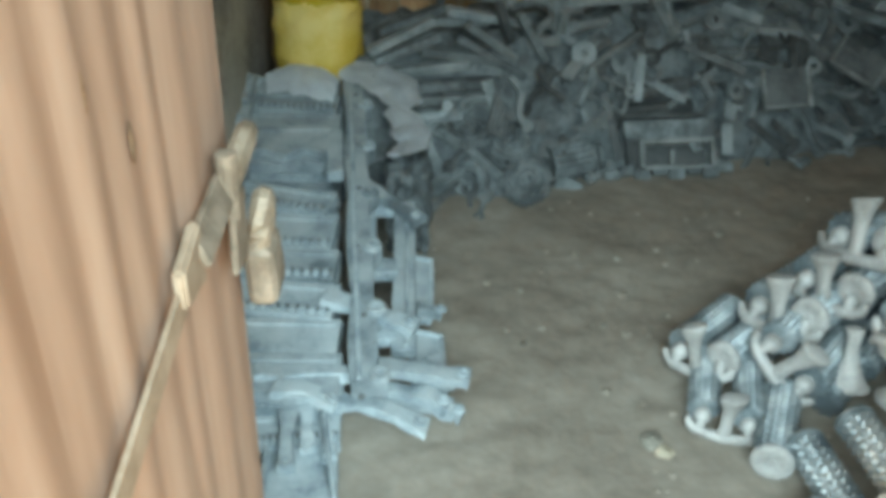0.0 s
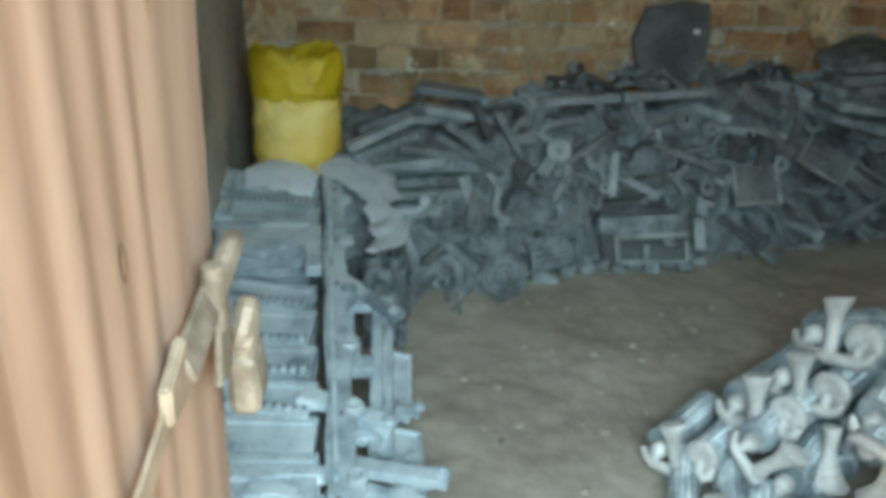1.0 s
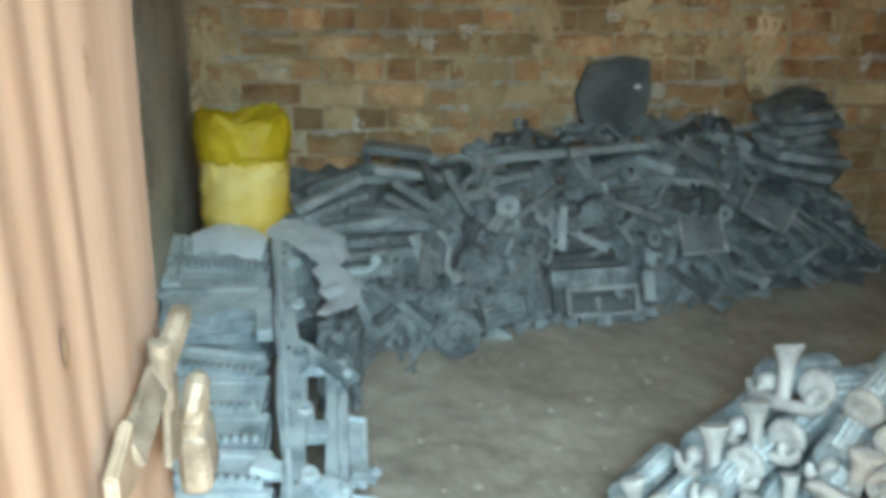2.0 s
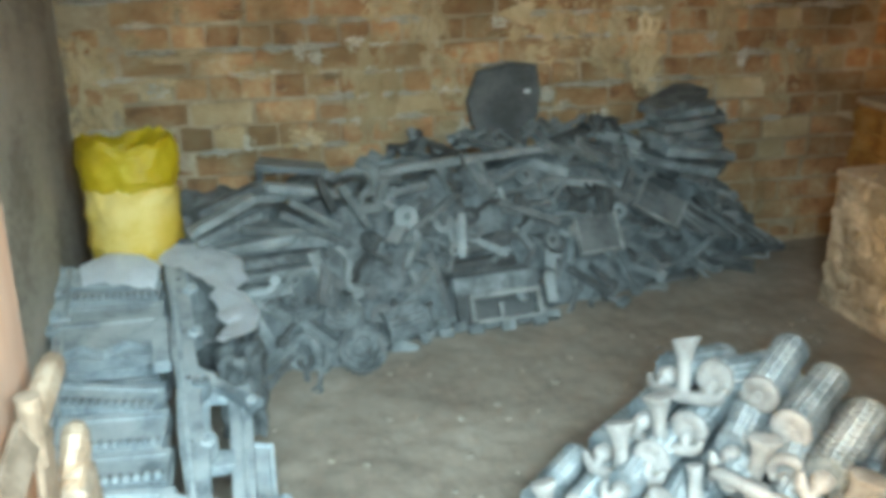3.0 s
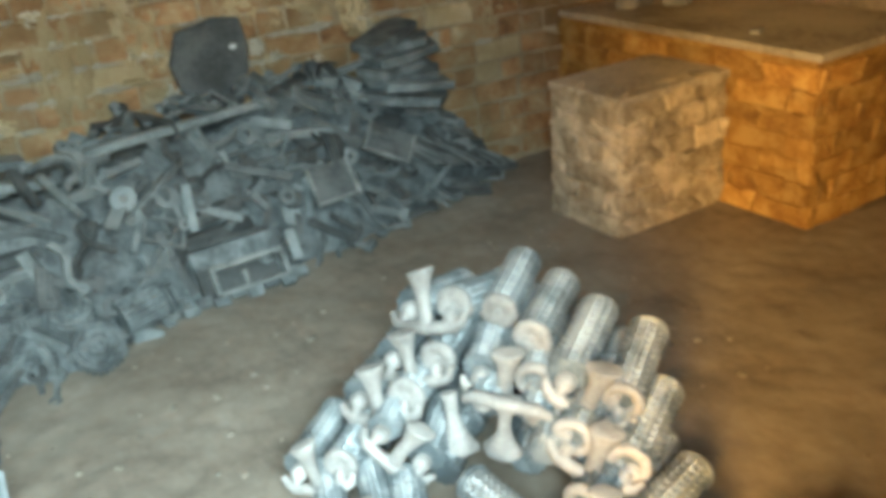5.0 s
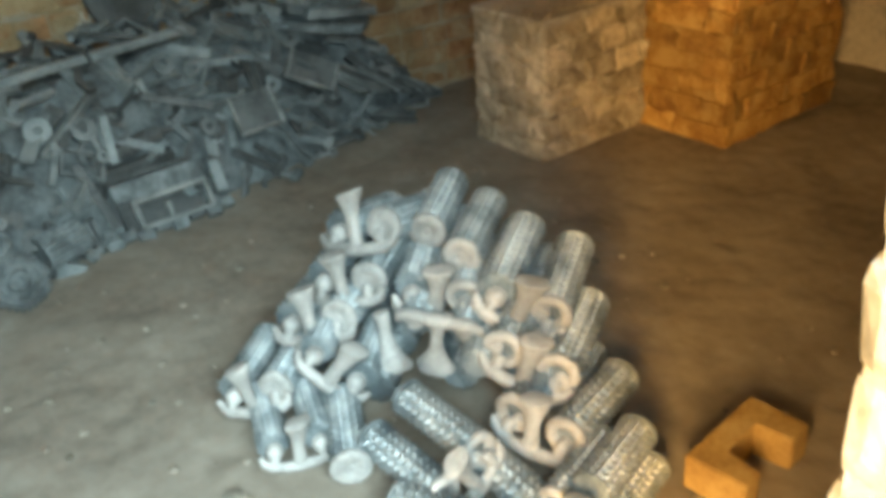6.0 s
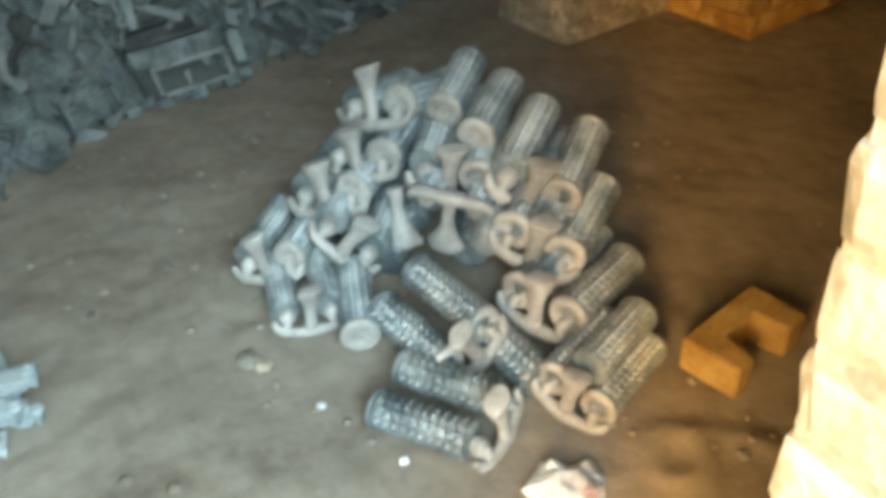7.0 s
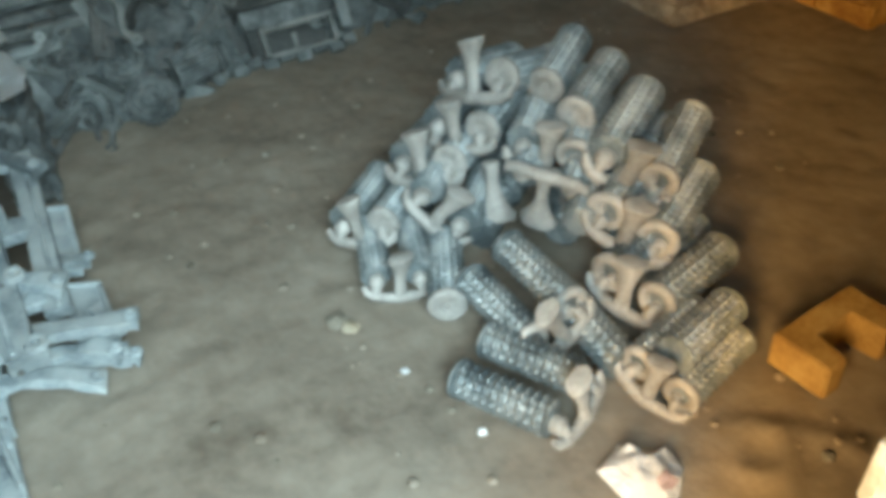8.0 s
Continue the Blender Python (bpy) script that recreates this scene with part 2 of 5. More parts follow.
def height_sheet(x0, x1, y0, y1, nx, ny, fn):
    bm = bmesh.new()
    grid = [[bm.verts.new((x0 + (x1 - x0) * i / nx, y0 + (y1 - y0) * j / ny, fn(x0 + (x1 - x0) * i / nx, y0 + (y1 - y0) * j / ny))) for i in range(nx + 1)] for j in range(ny + 1)]
    for j in range(ny):
        for i in range(nx):
            bm.faces.new((grid[j][i], grid[j][i + 1], grid[j + 1][i + 1], grid[j + 1][i]))
    return bm


# ---- the setting ----
WALL_Y, LEFT_X, RIGHT_X, TOP_Z, FRONT_Y = 3.43, -0.21, 4.3, 2.5, 0.193


def floor_height(x, y):
    v = Vector((x, y, 0.0))
    scuff = 0.0
    if x > 1.3 and y < 1.0:  # sand pushed up into two curved ridges beside the block
        scuff = 0.012 * math.exp(-((math.hypot(x - 1.482, y - 0.732) - 0.066) / 0.022) ** 2) + 0.010 * math.exp(-((math.hypot(x - 1.50, y - 0.60) - 0.16) / 0.025) ** 2) * (x > 1.44)
    return scuff + 0.010 * noise.noise(v * 1.7) + 0.007 * noise.noise(v * 6.0) + 0.005 * noise.noise(v * 15.0) + 0.003 * noise.noise(v * 30.0) - 0.008


tagged(new("floor", bm_done(height_sheet(LEFT_X - 0.1, RIGHT_X + 0.1, 0.1, WALL_Y + 0.1, 230, 170, floor_height), "floor", SOIL, True)),
       "uneven dark floor of packed foundry sand and dirt", "floor", kind="structure")
tagged(new("ground", bm_done(height_sheet(-40, 40, -60, 40, 8, 8, lambda x, y: -0.03), "ground", OUTSIDE)), "dry pale yard ground outside the door", "ground", kind="structure")
tagged(new("ceiling", bm_done(box(LEFT_X - 0.2, RIGHT_X + 0.2, -0.06, WALL_Y + 0.2, TOP_Z, TOP_Z + 0.12), "ceiling", MORTAR)), "limewashed plastered ceiling slab", "ceiling", kind="structure")
tagged(new("wall_west", bm_done(box(LEFT_X - 0.2, LEFT_X, -0.06, WALL_Y + 0.2, -0.05, TOP_Z), "wall_west", PLASTER)), "dark grey plastered side wall", "wall", kind="structure")
wall_east = tagged(new("wall_east", bm_done(box(RIGHT_X, RIGHT_X + 0.2, -0.06, WALL_Y + 0.2, -0.05, TOP_Z), "wall_east", PLASTER)), "grimy plastered side wall", "wall", kind="structure")
wall_back = tagged(new("wall_north", bm_done(box(LEFT_X, RIGHT_X, WALL_Y + 0.008, WALL_Y + 0.2, -0.05, TOP_Z), "wall_north", JOINT)), "old red brick wall with crumbling pale lime mortar", "wall", kind="structure")
# front wall: pieces round the doorway (x 0.09 to 0.965)
wall_front = bmesh.new()
add_box(wall_front, LEFT_X, 0.085, -0.06, FRONT_Y, -0.05, TOP_Z)
add_box(wall_front, 0.085, 0.985, -0.06, FRONT_Y, 2.08, TOP_Z)
add_box(wall_front, 1.0, RIGHT_X, -0.06, FRONT_Y - 0.012, -0.05, TOP_Z)
wall_front = tagged(new("wall_south", bm_done(wall_front, "wall_south", MORTAR)), "thick brick wall with an open doorway", "wall", kind="structure")

# ---- the door leaf, open inwards ----
def door_leaf():
    door = thing("door_1", "open door of bare peach-coloured pine planks with a rusty hasp", "door", kind="structure")
    y = 0.0
    widths = [0.085, 0.078, 0.09, 0.07, 0.082, 0.076, 0.088, 0.07, 0.11, 0.115]

    def splay(plank, z):
        """The outermost plank widens towards the top."""
        return 0.014 + 0.06 * (z - 0.95) if plank == len(widths) - 1 else 0.0

    for k, w in enumerate(widths):
        bm = bmesh.new()
        nz, ny = 28, 12
        front = []
        for j in range(nz + 1):
            z = 0.03 + 1.97 * j / nz
            row = []
            for i in range(ny + 1):
                u = i / ny
                bulge = 0.0042 * (0.5 - 0.5 * math.cos(2 * math.pi * u)) * (0.75 + 0.5 * noise.noise(Vector((k * 3.1, 0.0, z * 1.3)))) + 0.004 * noise.noise(Vector((0.0, (y + w * u) * 9, z * 1.2)))
                row.append(bm.verts.new((0.126 + bulge, y + w * u + u * splay(k, z), z)))
            front.append(row)
        back = [[bm.verts.new((0.096, y + 0.001 + (w - 0.002) * u + u * splay(k, 0.03 + 1.97 * j / nz), 0.03 + 1.97 * j / nz)) for u in (0, 1)] for j in range(nz + 1)]
        for j in range(nz):
            for i in range(ny):
                bm.faces.new((front[j][i], front[j][i + 1], front[j + 1][i + 1], front[j + 1][i]))
            bm.faces.new((back[j][0], front[j][0], front[j + 1][0], back[j + 1][0]))
            bm.faces.new((front[j][-1], back[j][1], back[j + 1][1], front[j + 1][-1]))
            bm.faces.new((back[j][1], back[j][0], back[j + 1][0], back[j + 1][1]))
        bm.faces.new([*front[0], back[0][1], back[0][0]])
        bm.faces.new([*front[-1], back[-1][1], back[-1][0]])
        part("plank", bm, WOOD, door, smooth=True)
        y += w
    for ky, kz, kr in ((0.452, 1.235, 0.011), (0.535, 1.165, 0.008), (0.30, 0.93, 0.008), (0.69, 1.34, 0.009)):
        bm = bmesh.new()
        lathe(bm, [(0.0004, 0.0012), (kr * 0.6, 0.001), (kr, 0.0)], 16, Matrix.Diagonal((2.2, 0.8, 1.0, 1.0)))
        part("knot", roughen(bm, 0.0006, 90, ky), KNOT, door, "dark oval knot in the wood", True, Matrix.Translation((0.1292, ky, kz)) @ Matrix.Rotation(radians(90), 4, "Y"))
    # hasp: long strap, hinge barrel, swinging plate over a staple
    bm = box(0.1365, 0.1415, 0.14, 0.60, -0.015, 0.015, 0.001)
    for v in bm.verts:
        v.co.z += 0.940 + 0.104 * v.co.y
    part("strap", bm, STRAP, door, "long flat strap nailed across the planks")
    bm = bmesh.new()
    prism(bm, [(0.555, 0.996), (0.60, 0.988), (0.628, 0.980), (0.628, 1.046), (0.60, 1.040), (0.555, 1.034)], 0.136, 0.148, Matrix(((0, 0, 1, 0), (1, 0, 0, 0), (0, 1, 0, 0), (0, 0, 0, 1))))
    bmesh.ops.bevel(bm, geom=list(bm.edges), offset=0.003, segments=2, affect="EDGES")
    part("strap_end", bm, STRAP, door)
    bm = box(-0.004, 0.004, 0.0, 0.140, -0.017, 0.019, 0.002)
    part("hasp_plate", bm, RUST, door, m=Matrix.Translation((0.148, 0.612, 1.020)) @ Matrix.Rotation(radians(-24), 4, "Y"))
    bm = bmesh.new()
    sweep(bm, [(0.150, 0.745, 0.985), (0.152, 0.745, 1.06)], 0.012, 10)
    part("hinge_barrel", bm, RUST, door)
    bm = bmesh.new()
    loop = [(0.15 + 0.018 * math.sin(a) * 0.4, 0.812 + 0.058 * math.cos(a), 1.022 + 0.022 * math.sin(a)) for a in (2 * math.pi * k / 16 for k in range(17))]
    sweep(bm, loop, 0.013, 8)
    part("staple", bm, BRASS, door, "rounded brass-coloured staple")
    bm = bmesh.new()
    add_box(bm, 0.150, 0.158, 0.735, 0.80, 0.925, 1.01, 0.003)
    bmesh.ops.rotate(bm, cent=(0.154, 0.745, 1.01), matrix=Matrix.Rotation(radians(-14), 3, "X"), verts=bm.verts)
    part("hasp_tongue", bm, RUST, door, "hanging slotted hasp tongue")
    bm = bmesh.new()
    loop = [(0.166 + 0.004 * math.sin(a), 0.830 + 0.020 * math.cos(a), 0.930 + 0.034 * math.sin(a)) for a in (2 * math.pi * k / 16 for k in range(17))]
    sweep(bm, loop, 0.014, 8)
    part("padlock_shackle", bm, BRASS, door)
    bm = box(0.146, 0.184, 0.795, 0.865, 0.835, 0.915, 0.017, 3)
    roughen(bm, 0.004, 30)
    part("padlock_body", bm, RUST, door, "worn padlock body hanging open")
    return door


door_leaf()


# ---- cast clusters: two toothed cylinders joined by a runner with a pouring cup ----
TL, TR, TX = 0.250, 0.0450, 0.060


def toothed_cylinder(seed):
    """Rings of knobs round a barrel, a plain collar in front and a thin rim round the hollow far end."""
    bm = bmesh.new()
    nt, ny = 84, 70
    rows = []
    for j in range(ny + 1):
        y = 0.006 + (TL - 0.006) * j / ny
        row = []
        for i in range(nt):
            a = 2 * math.pi * i / nt
            ridge = 0.5 + 0.5 * math.cos(13 * a)
            tooth = 0.5 + 0.5 * math.cos(2 * math.pi * y / 0.0222 + a + seed)
            r = TR * 0.72 + 0.0155 * tooth * (0.56 + 0.44 * ridge) + 0.0012 * noise.noise(Vector((i * 0.5, j * 0.4, seed)))
            if j > ny - 3:
                r = TR * 1.04
            row.append(bm.verts.new((r * math.cos(a), y, r * math.sin(a))))
        rows.append(row)
    for a, b in zip(rows, rows[1:]):
        for k in range(nt):
            bm.faces.new((a[k], a[(k + 1) % nt], b[(k + 1) % nt], b[k]))
    bm.faces.new(rows[0])
    inner = [bm.verts.new((0.034 * math.cos(2 * math.pi * i / nt), TL, 0.034 * math.sin(2 * math.pi * i / nt))) for i in range(nt)]
    deep = [bm.verts.new((0.030 * math.cos(2 * math.pi * i / nt), TL - 0.05, 0.030 * math.sin(2 * math.pi * i / nt))) for i in range(nt)]
    for k in range(nt):
        bm.faces.new((rows[-1][k], rows[-1][(k + 1) % nt], inner[(k + 1) % nt], inner[k]))
        bm.faces.new((inner[k], inner[(k + 1) % nt], deep[(k + 1) % nt], deep[k]))
    bm.faces.new(deep)
    return bm_done(bm, "cylinder", TUBE, True)


TURN_OUT = Matrix.Rotation(radians(90), 4, "X")


def end_disc(seed):
    """A full cast disc with a soft edge, a shallow dimple and a low gate stub."""
    bm = bmesh.new()
    lathe(bm, [(0.004, 0.004), (0.010, 0.001), (0.016, 0.006), (0.036, 0.008), (0.044, 0.005), (0.0475, -0.001), (0.045, -0.008)], 30, TURN_OUT)
    roughen(bm, 0.0022, 48, seed)
    return bm_done(bm, "end_disc", SPRUE, True)


def end_ring(seed):
    """An open cast ring whose mouth shows the hollow of the barrel."""
    bm = bmesh.new()
    lathe(bm, [(0.022, -0.006), (0.025, 0.006), (0.033, 0.010), (0.042, 0.008), (0.0475, 0.001), (0.045, -0.008)], 30, TURN_OUT, cap=False)
    hub = bmesh.new()
    lathe(hub, [(0.006, 0.012), (0.013, 0.011), (0.016, 0.004), (0.015, -0.008)], 18, Matrix.Translation((0.010, 0, -0.014)) @ TURN_OUT)
    me = bpy.data.meshes.new("tmp")
    hub.to_mesh(me)
    hub.free()
    bm.from_mesh(me)
    bpy.data.meshes.remove(me)
    roughen(bm, 0.0026, 45, seed)
    return bm_done(bm, "end_ring", SPRUE, True)


def end_stub(seed):
    """A ball-like gate stub on the toothed end."""
    bm = bmesh.new()
    lathe(bm, [(0.005, 0.026), (0.015, 0.024), (0.022, 0.016), (0.024, 0.006), (0.022, -0.008)], 22, Matrix.Translation((0, 0, -0.012)) @ TURN_OUT)
    roughen(bm, 0.0022, 50, seed)
    return bm_done(bm, "gate_stub", SPRUE, True)


def runner(seed):
    """A thick bar that sags between the two ends and curls up round them."""
    bm = bmesh.new()
    pts = [(-0.101, -0.016, -0.012), (-0.092, -0.022, -0.032), (-0.072, -0.027, -0.042), (-0.034, -0.032, -0.045), (0.0, -0.034, -0.046), (0.034, -0.032, -0.045), (0.072, -0.027, -0.042), (0.092, -0.022, -0.032), (0.101, -0.016, -0.012)]
    sweep(bm, pts, [0.008, 0.0125, 0.0160, 0.0155, 0.0185, 0.0155, 0.0160, 0.0125, 0.008], 10)
    for sx in (-1, 1):
        sweep(bm, [(sx * 0.066, -0.027, -0.040), (sx * 0.063, -0.025, -0.024), (sx * 0.060, -0.010, -0.010)], [0.011, 0.014, 0.015], 10)
    roughen(bm, 0.0035, 38, seed)
    return bm_done(bm, "runner", SPRUE, True)


def sprue(seed):
    """Waisted stem with a flared, lopsided pouring cup."""
    bm = bmesh.new()
    lathe(bm, [(0.022, -0.050), (0.0200, -0.036), (0.0178, -0.014), (0.0168, 0.014), (0.0190, 0.036), (0.0240, 0.058), (0.0325, 0.078), (0.0365, 0.086), (0.0350, 0.091), (0.0240, 0.0935), (0.008, 0.094)], 22, Matrix.Translation((0, -0.034, 0)) @ Matrix.Diagonal((1.0, 0.72, 1.0, 1.0)))
    for v in bm.verts:
        if v.co.z > 0.05:
            v.co.z += v.co.x * (0.22 + 0.1 * math.sin(seed))
    roughen(bm, 0.0035, 34, seed)
    return bm_done(bm, "sprue", SPRUE, True)


CYL = [toothed_cylinder(1), toothed_cylinder(2)]
ENDS = {"disc": [end_disc(1.0), end_disc(2.3)], "ring": [end_ring(3.0), end_ring(6.0)], "stub": [end_stub(5.1), end_stub(8.4)]}
END_LABEL = {"disc": "pale rough disc end", "ring": "pale open ring end", "stub": "pale rounded gate stub"}
RUN = [runner(1.0), runner(4.0), runner(7.7)]
SPR = [sprue(0.0), sprue(3.0), sprue(6.0)]
bell = bmesh.new()
lathe(bell, [(0.020, -0.040), (0.0165, -0.020), (0.0150, 0.010), (0.0165, 0.034), (0.0230, 0.050), (0.0360, 0.070), (0.0480, 0.088), (0.0460, 0.095), (0.0300, 0.097), (0.008, 0.097)], 24, Matrix.Translation((0, -0.034, 0)) @ Matrix.Diagonal((1.0, 0.66, 1.0, 1.0)))
BELL = bm_done(roughen(bell, 0.0045, 30, 2.2), "sprue", SPRUE, True)


def cluster_pose(x, y, z, azimuth, slope, roll, size=1.0):
    """Front middle, way of the cylinders (degrees from +x), their rise, the turn round their own axis, and the size."""
    return Matrix.Translation((x, y, z)) @ Matrix.Rotation(radians(azimuth - 90), 4, "Z") @ Matrix.Rotation(radians(slope), 4, "X") @ Matrix.Rotation(radians(roll), 4, "Y") @ Matrix.Scale(size, 4)


def casting_cluster(k, m, ends, sides=(-1, 1)):
    root = thing("casting_cluster", "pair of grey toothed cast cylinders with pale runner and pouring cup", "metal casting", m, "cast cylinders piled on the floor")
    for n, (sx, end) in enumerate(zip(sides, ends)):
        cyl = part("cylinder", CYL[(k + n) % 2], None, root, "toothed grey cylinder", m=Matrix.Translation((sx * TX, 0, 0)) @ Matrix.Rotation(radians(30 * ((k + n) % 5) if end != "stub" else 0), 4, "Y"))
        if end:
            part("end_disc" if end == "disc" else "end_ring" if end == "ring" else "gate_stub", ENDS[end][(k + n) % 2], None, cyl, END_LABEL[end])
    if len(sides) == 2:
        part("runner", RUN[k % 3], None, root, "pale curved runner bar")
        part("sprue", BELL if k == 7 else SPR[k % 3], None, root, "pale stem with flared cup")
    return root


CLUSTERS = [
    # x, y, z, azimuth, slope, roll, size, ends
    (1.428, 1.783, 0.358, 29, -14, -11, 1.07, "stub disc"), (1.342, 1.730, 0.265, 38, 4, -5, 1.02, "stub disc"), (1.238, 1.717, 0.199, 40, -4, -8, 1.05, "stub disc"),
    (1.046, 1.692, 0.090, 43, 0, -12, 0.95, "stub disc"), (1.057, 1.499, 0.050, 73, -1, 4, 0.86, "stub stub"), (1.500, 1.558, 0.240, 46, 5, 8, 1.06, "stub ring"),
    (1.228, 1.595, 0.133, 47, -1, 38, 0.99, "stub stub"), (1.459, 1.495, 0.192, 40, 6, 187, 1.04, "stub stub"),
    (1.615, 1.370, 0.256, 37, 6, 20, 1.11, "stub ring"), (1.551, 1.269, 0.174, 33, 4, 17, 1.10, "ring ring"), (1.475, 1.148, 0.109, 20, -2, 6, 1.05, "ring ring"),
    (1.389, 0.927, 0.060, 20, 0, 12, 0.90, "ring ring"), (1.267, 1.151, 0.091, 96, 2, -29, 0.96, "ring ring"), (1.200, 0.967, 0.056, 118, -3, -13, 0.94, "stub stub"),
]
for k, (*row, ends) in enumerate(CLUSTERS):
    casting_cluster(k, cluster_pose(*row), ends.split())
# single cylinders: three on the crest, the ones in front, and the lower layers that carry the pile
SINGLES = [
    (1.567, 1.695, 0.332, 42, 2, 1.08, "disc"), (1.584, 1.576, 0.304, 38, 3, 1.09, "disc"), (1.598, 1.452, 0.274, 36, 3, 1.09, "stub"), (1.113, 1.350, 0.050, 66, 0, 1.01, "disc"),
    (1.356, 0.994, 0.050, 89, 0, 1.02, ""), (1.471, 1.612, 0.237, 41, -2, 1.03, ""), (1.463, 1.346, 0.160, 45, 0, 1.0, ""), (1.410, 0.920, 0.118, 23, -6, 0.97, ""),
    (1.50, 1.78, 0.225, 40, 0, 1.0, ""), (1.62, 1.72, 0.215, 40, 0, 1.0, ""), (1.70, 1.60, 0.195, 38, 0, 1.0, ""), (1.72, 1.47, 0.160, 38, 0, 1.0, ""), (1.66, 1.40, 0.130, 36, 0, 1.0, ""),
    (1.44, 1.80, 0.130, 42, 0, 1.0, ""), (1.55, 1.76, 0.120, 42, 0, 1.0, ""), (1.66, 1.66, 0.105, 42, 0, 1.0, ""), (1.36, 1.78, 0.130, 45, 0, 1.0, ""),
    (1.40, 1.88, 0.046, 42, 0, 1.0, ""), (1.50, 1.86, 0.046, 42, 0, 1.0, ""), (1.60, 1.78, 0.046, 42, 0, 1.0, ""), (1.68, 1.68, 0.046, 42, 0, 1.0, ""), (1.74, 1.58, 0.046, 40, 0, 1.0, ""), (1.74, 1.47, 0.046, 38, 0, 1.0, ""),
    (1.30, 1.80, 0.046, 46, 0, 1.0, ""), (1.22, 1.76, 0.046, 50, 0, 1.0, ""), (1.34, 1.66, 0.046, 46, 0, 1.0, ""), (1.44, 1.68, 0.046, 44, 0, 1.0, ""), (1.54, 1.58, 0.046, 43, 0, 1.0, ""), (1.62, 1.50, 0.046, 40, 0, 1.0, ""),
    (1.66, 1.34, 0.046, 36, 0, 1.0, ""), (1.56, 1.34, 0.060, 36, 0, 1.0, ""), (1.48, 1.46, 0.050, 44, 0, 1.0, ""), (1.58, 1.23, 0.046, 28, 0, 1.0, ""), (1.30, 1.55, 0.046, 48, 0, 1.0, ""),
]
for k, (x, y, z, azimuth, slope, size, end) in enumerate(SINGLES):
    lone = casting_cluster(k, cluster_pose(x, y, z, azimuth, slope, 0, size), [end], (0,))
    tagged(lone, "single grey toothed cast cylinder with a pale disc end" if end else "single grey toothed cast cylinder lying in the pile")


# a pouring cup snapped off its runner, lying mouth down in the pile
loose_sprue = new("broken_sprue", BELL)
loose_sprue.matrix_basis = cluster_pose(1.388, 1.631, 0.165, 51, -10, 172, 1.12)
tagged(loose_sprue, "pale flared pouring cup broken off its casting, in the pile", "metal casting")


# ---- yellow sack ----
def sack():
    root = thing("sack", "full yellow woven plastic sack folded over at the top", "sack", Matrix.Translation((0.02, 2.94, 0.335)) @ Matrix.Rotation(radians(-6), 4, "Z"))
    prof = [(0.10, 0.0), (0.138, 0.02), (0.152, 0.08), (0.152, 0.17), (0.15, 0.25), (0.146, 0.32)]
    bm = bmesh.new()
    lathe(bm, prof, 72, Matrix.Diagonal((1.0, 0.72, 1.0, 1.0)))
    bmesh.ops.subdivide_edges(bm, edges=[e for e in bm.edges if abs(e.verts[0].co.z - e.verts[1].co.z) > 0.01], cuts=5, use_grid_fill=True)
    crease(bm, 0.010, 7, 1.0)
    crease(bm, 0.007, 15, 4.0)
    crease(bm, 0.004, 38, 2.0)
    part("body", bm, SACKPALE, root, "bulging pale yellow lower part", True)
    bm = bmesh.new()
    lathe(bm, [(0.146, 0.272), (0.157, 0.280), (0.160, 0.315), (0.157, 0.365), (0.150, 0.410), (0.132, 0.432), (0.106, 0.412), (0.066, 0.384), (0.016, 0.372)], 72, Matrix.Diagonal((1.0, 0.72, 1.0, 1.0)))
    bmesh.ops.subdivide_edges(bm, edges=[e for e in bm.edges if abs(e.verts[0].co.z - e.verts[1].co.z) > 0.008], cuts=4, use_grid_fill=True)
    for v in bm.verts:
        if v.co.z > 0.36:
            a = math.atan2(v.co.y, v.co.x)
            v.co.z += 0.016 * math.sin(2.0 * a + 0.6) + 0.004 * math.sin(5.0 * a)
    roughen(bm, 0.010, 9, 7.0)
    crease(bm, 0.009, 12, 7.0)
    crease(bm, 0.006, 30, 2.0)
    part("folded_top", bm, SACK, root, "crumpled deep yellow folded mouth", True)
    return root


sack()


# ---- stack of flat castings on the floor beside the door ----
def toothed_plate(length, depth, thick, waves=0.0, seed=0):
    """A flat box casting with one toothed edge and raised ribs."""
    root_bm = bmesh.new()
    n = 16
    lower = []
    for i in range(n + 1):
        x = -length / 2 + length * i / n
        lower.append((x, -depth / 2 + waves * math.sin(i * 0.9 + seed)))
    outline = lower + [(length / 2, depth / 2), (-length / 2, depth / 2)]
    prism(root_bm, outline, 0, thick)
    add_box(root_bm, -length / 2 + 0.01, length / 2 - 0.01, depth * 0.26, depth * 0.42, thick - 0.002, thick + 0.005, 0.002)
    roughen(root_bm, 0.0018, 22, seed)
    return root_bm


def teeth(length, count):
    bm = bmesh.new()
    w = length / count
    for i in range(count):
        x = -length / 2 + w * (i + 0.5)
        prism(bm, [(x - w * 0.30, 0.004), (x - w * 0.22, -0.010), (x + w * 0.22, -0.010), (x + w * 0.30, 0.004)], -0.006, 0.018)
    return bm


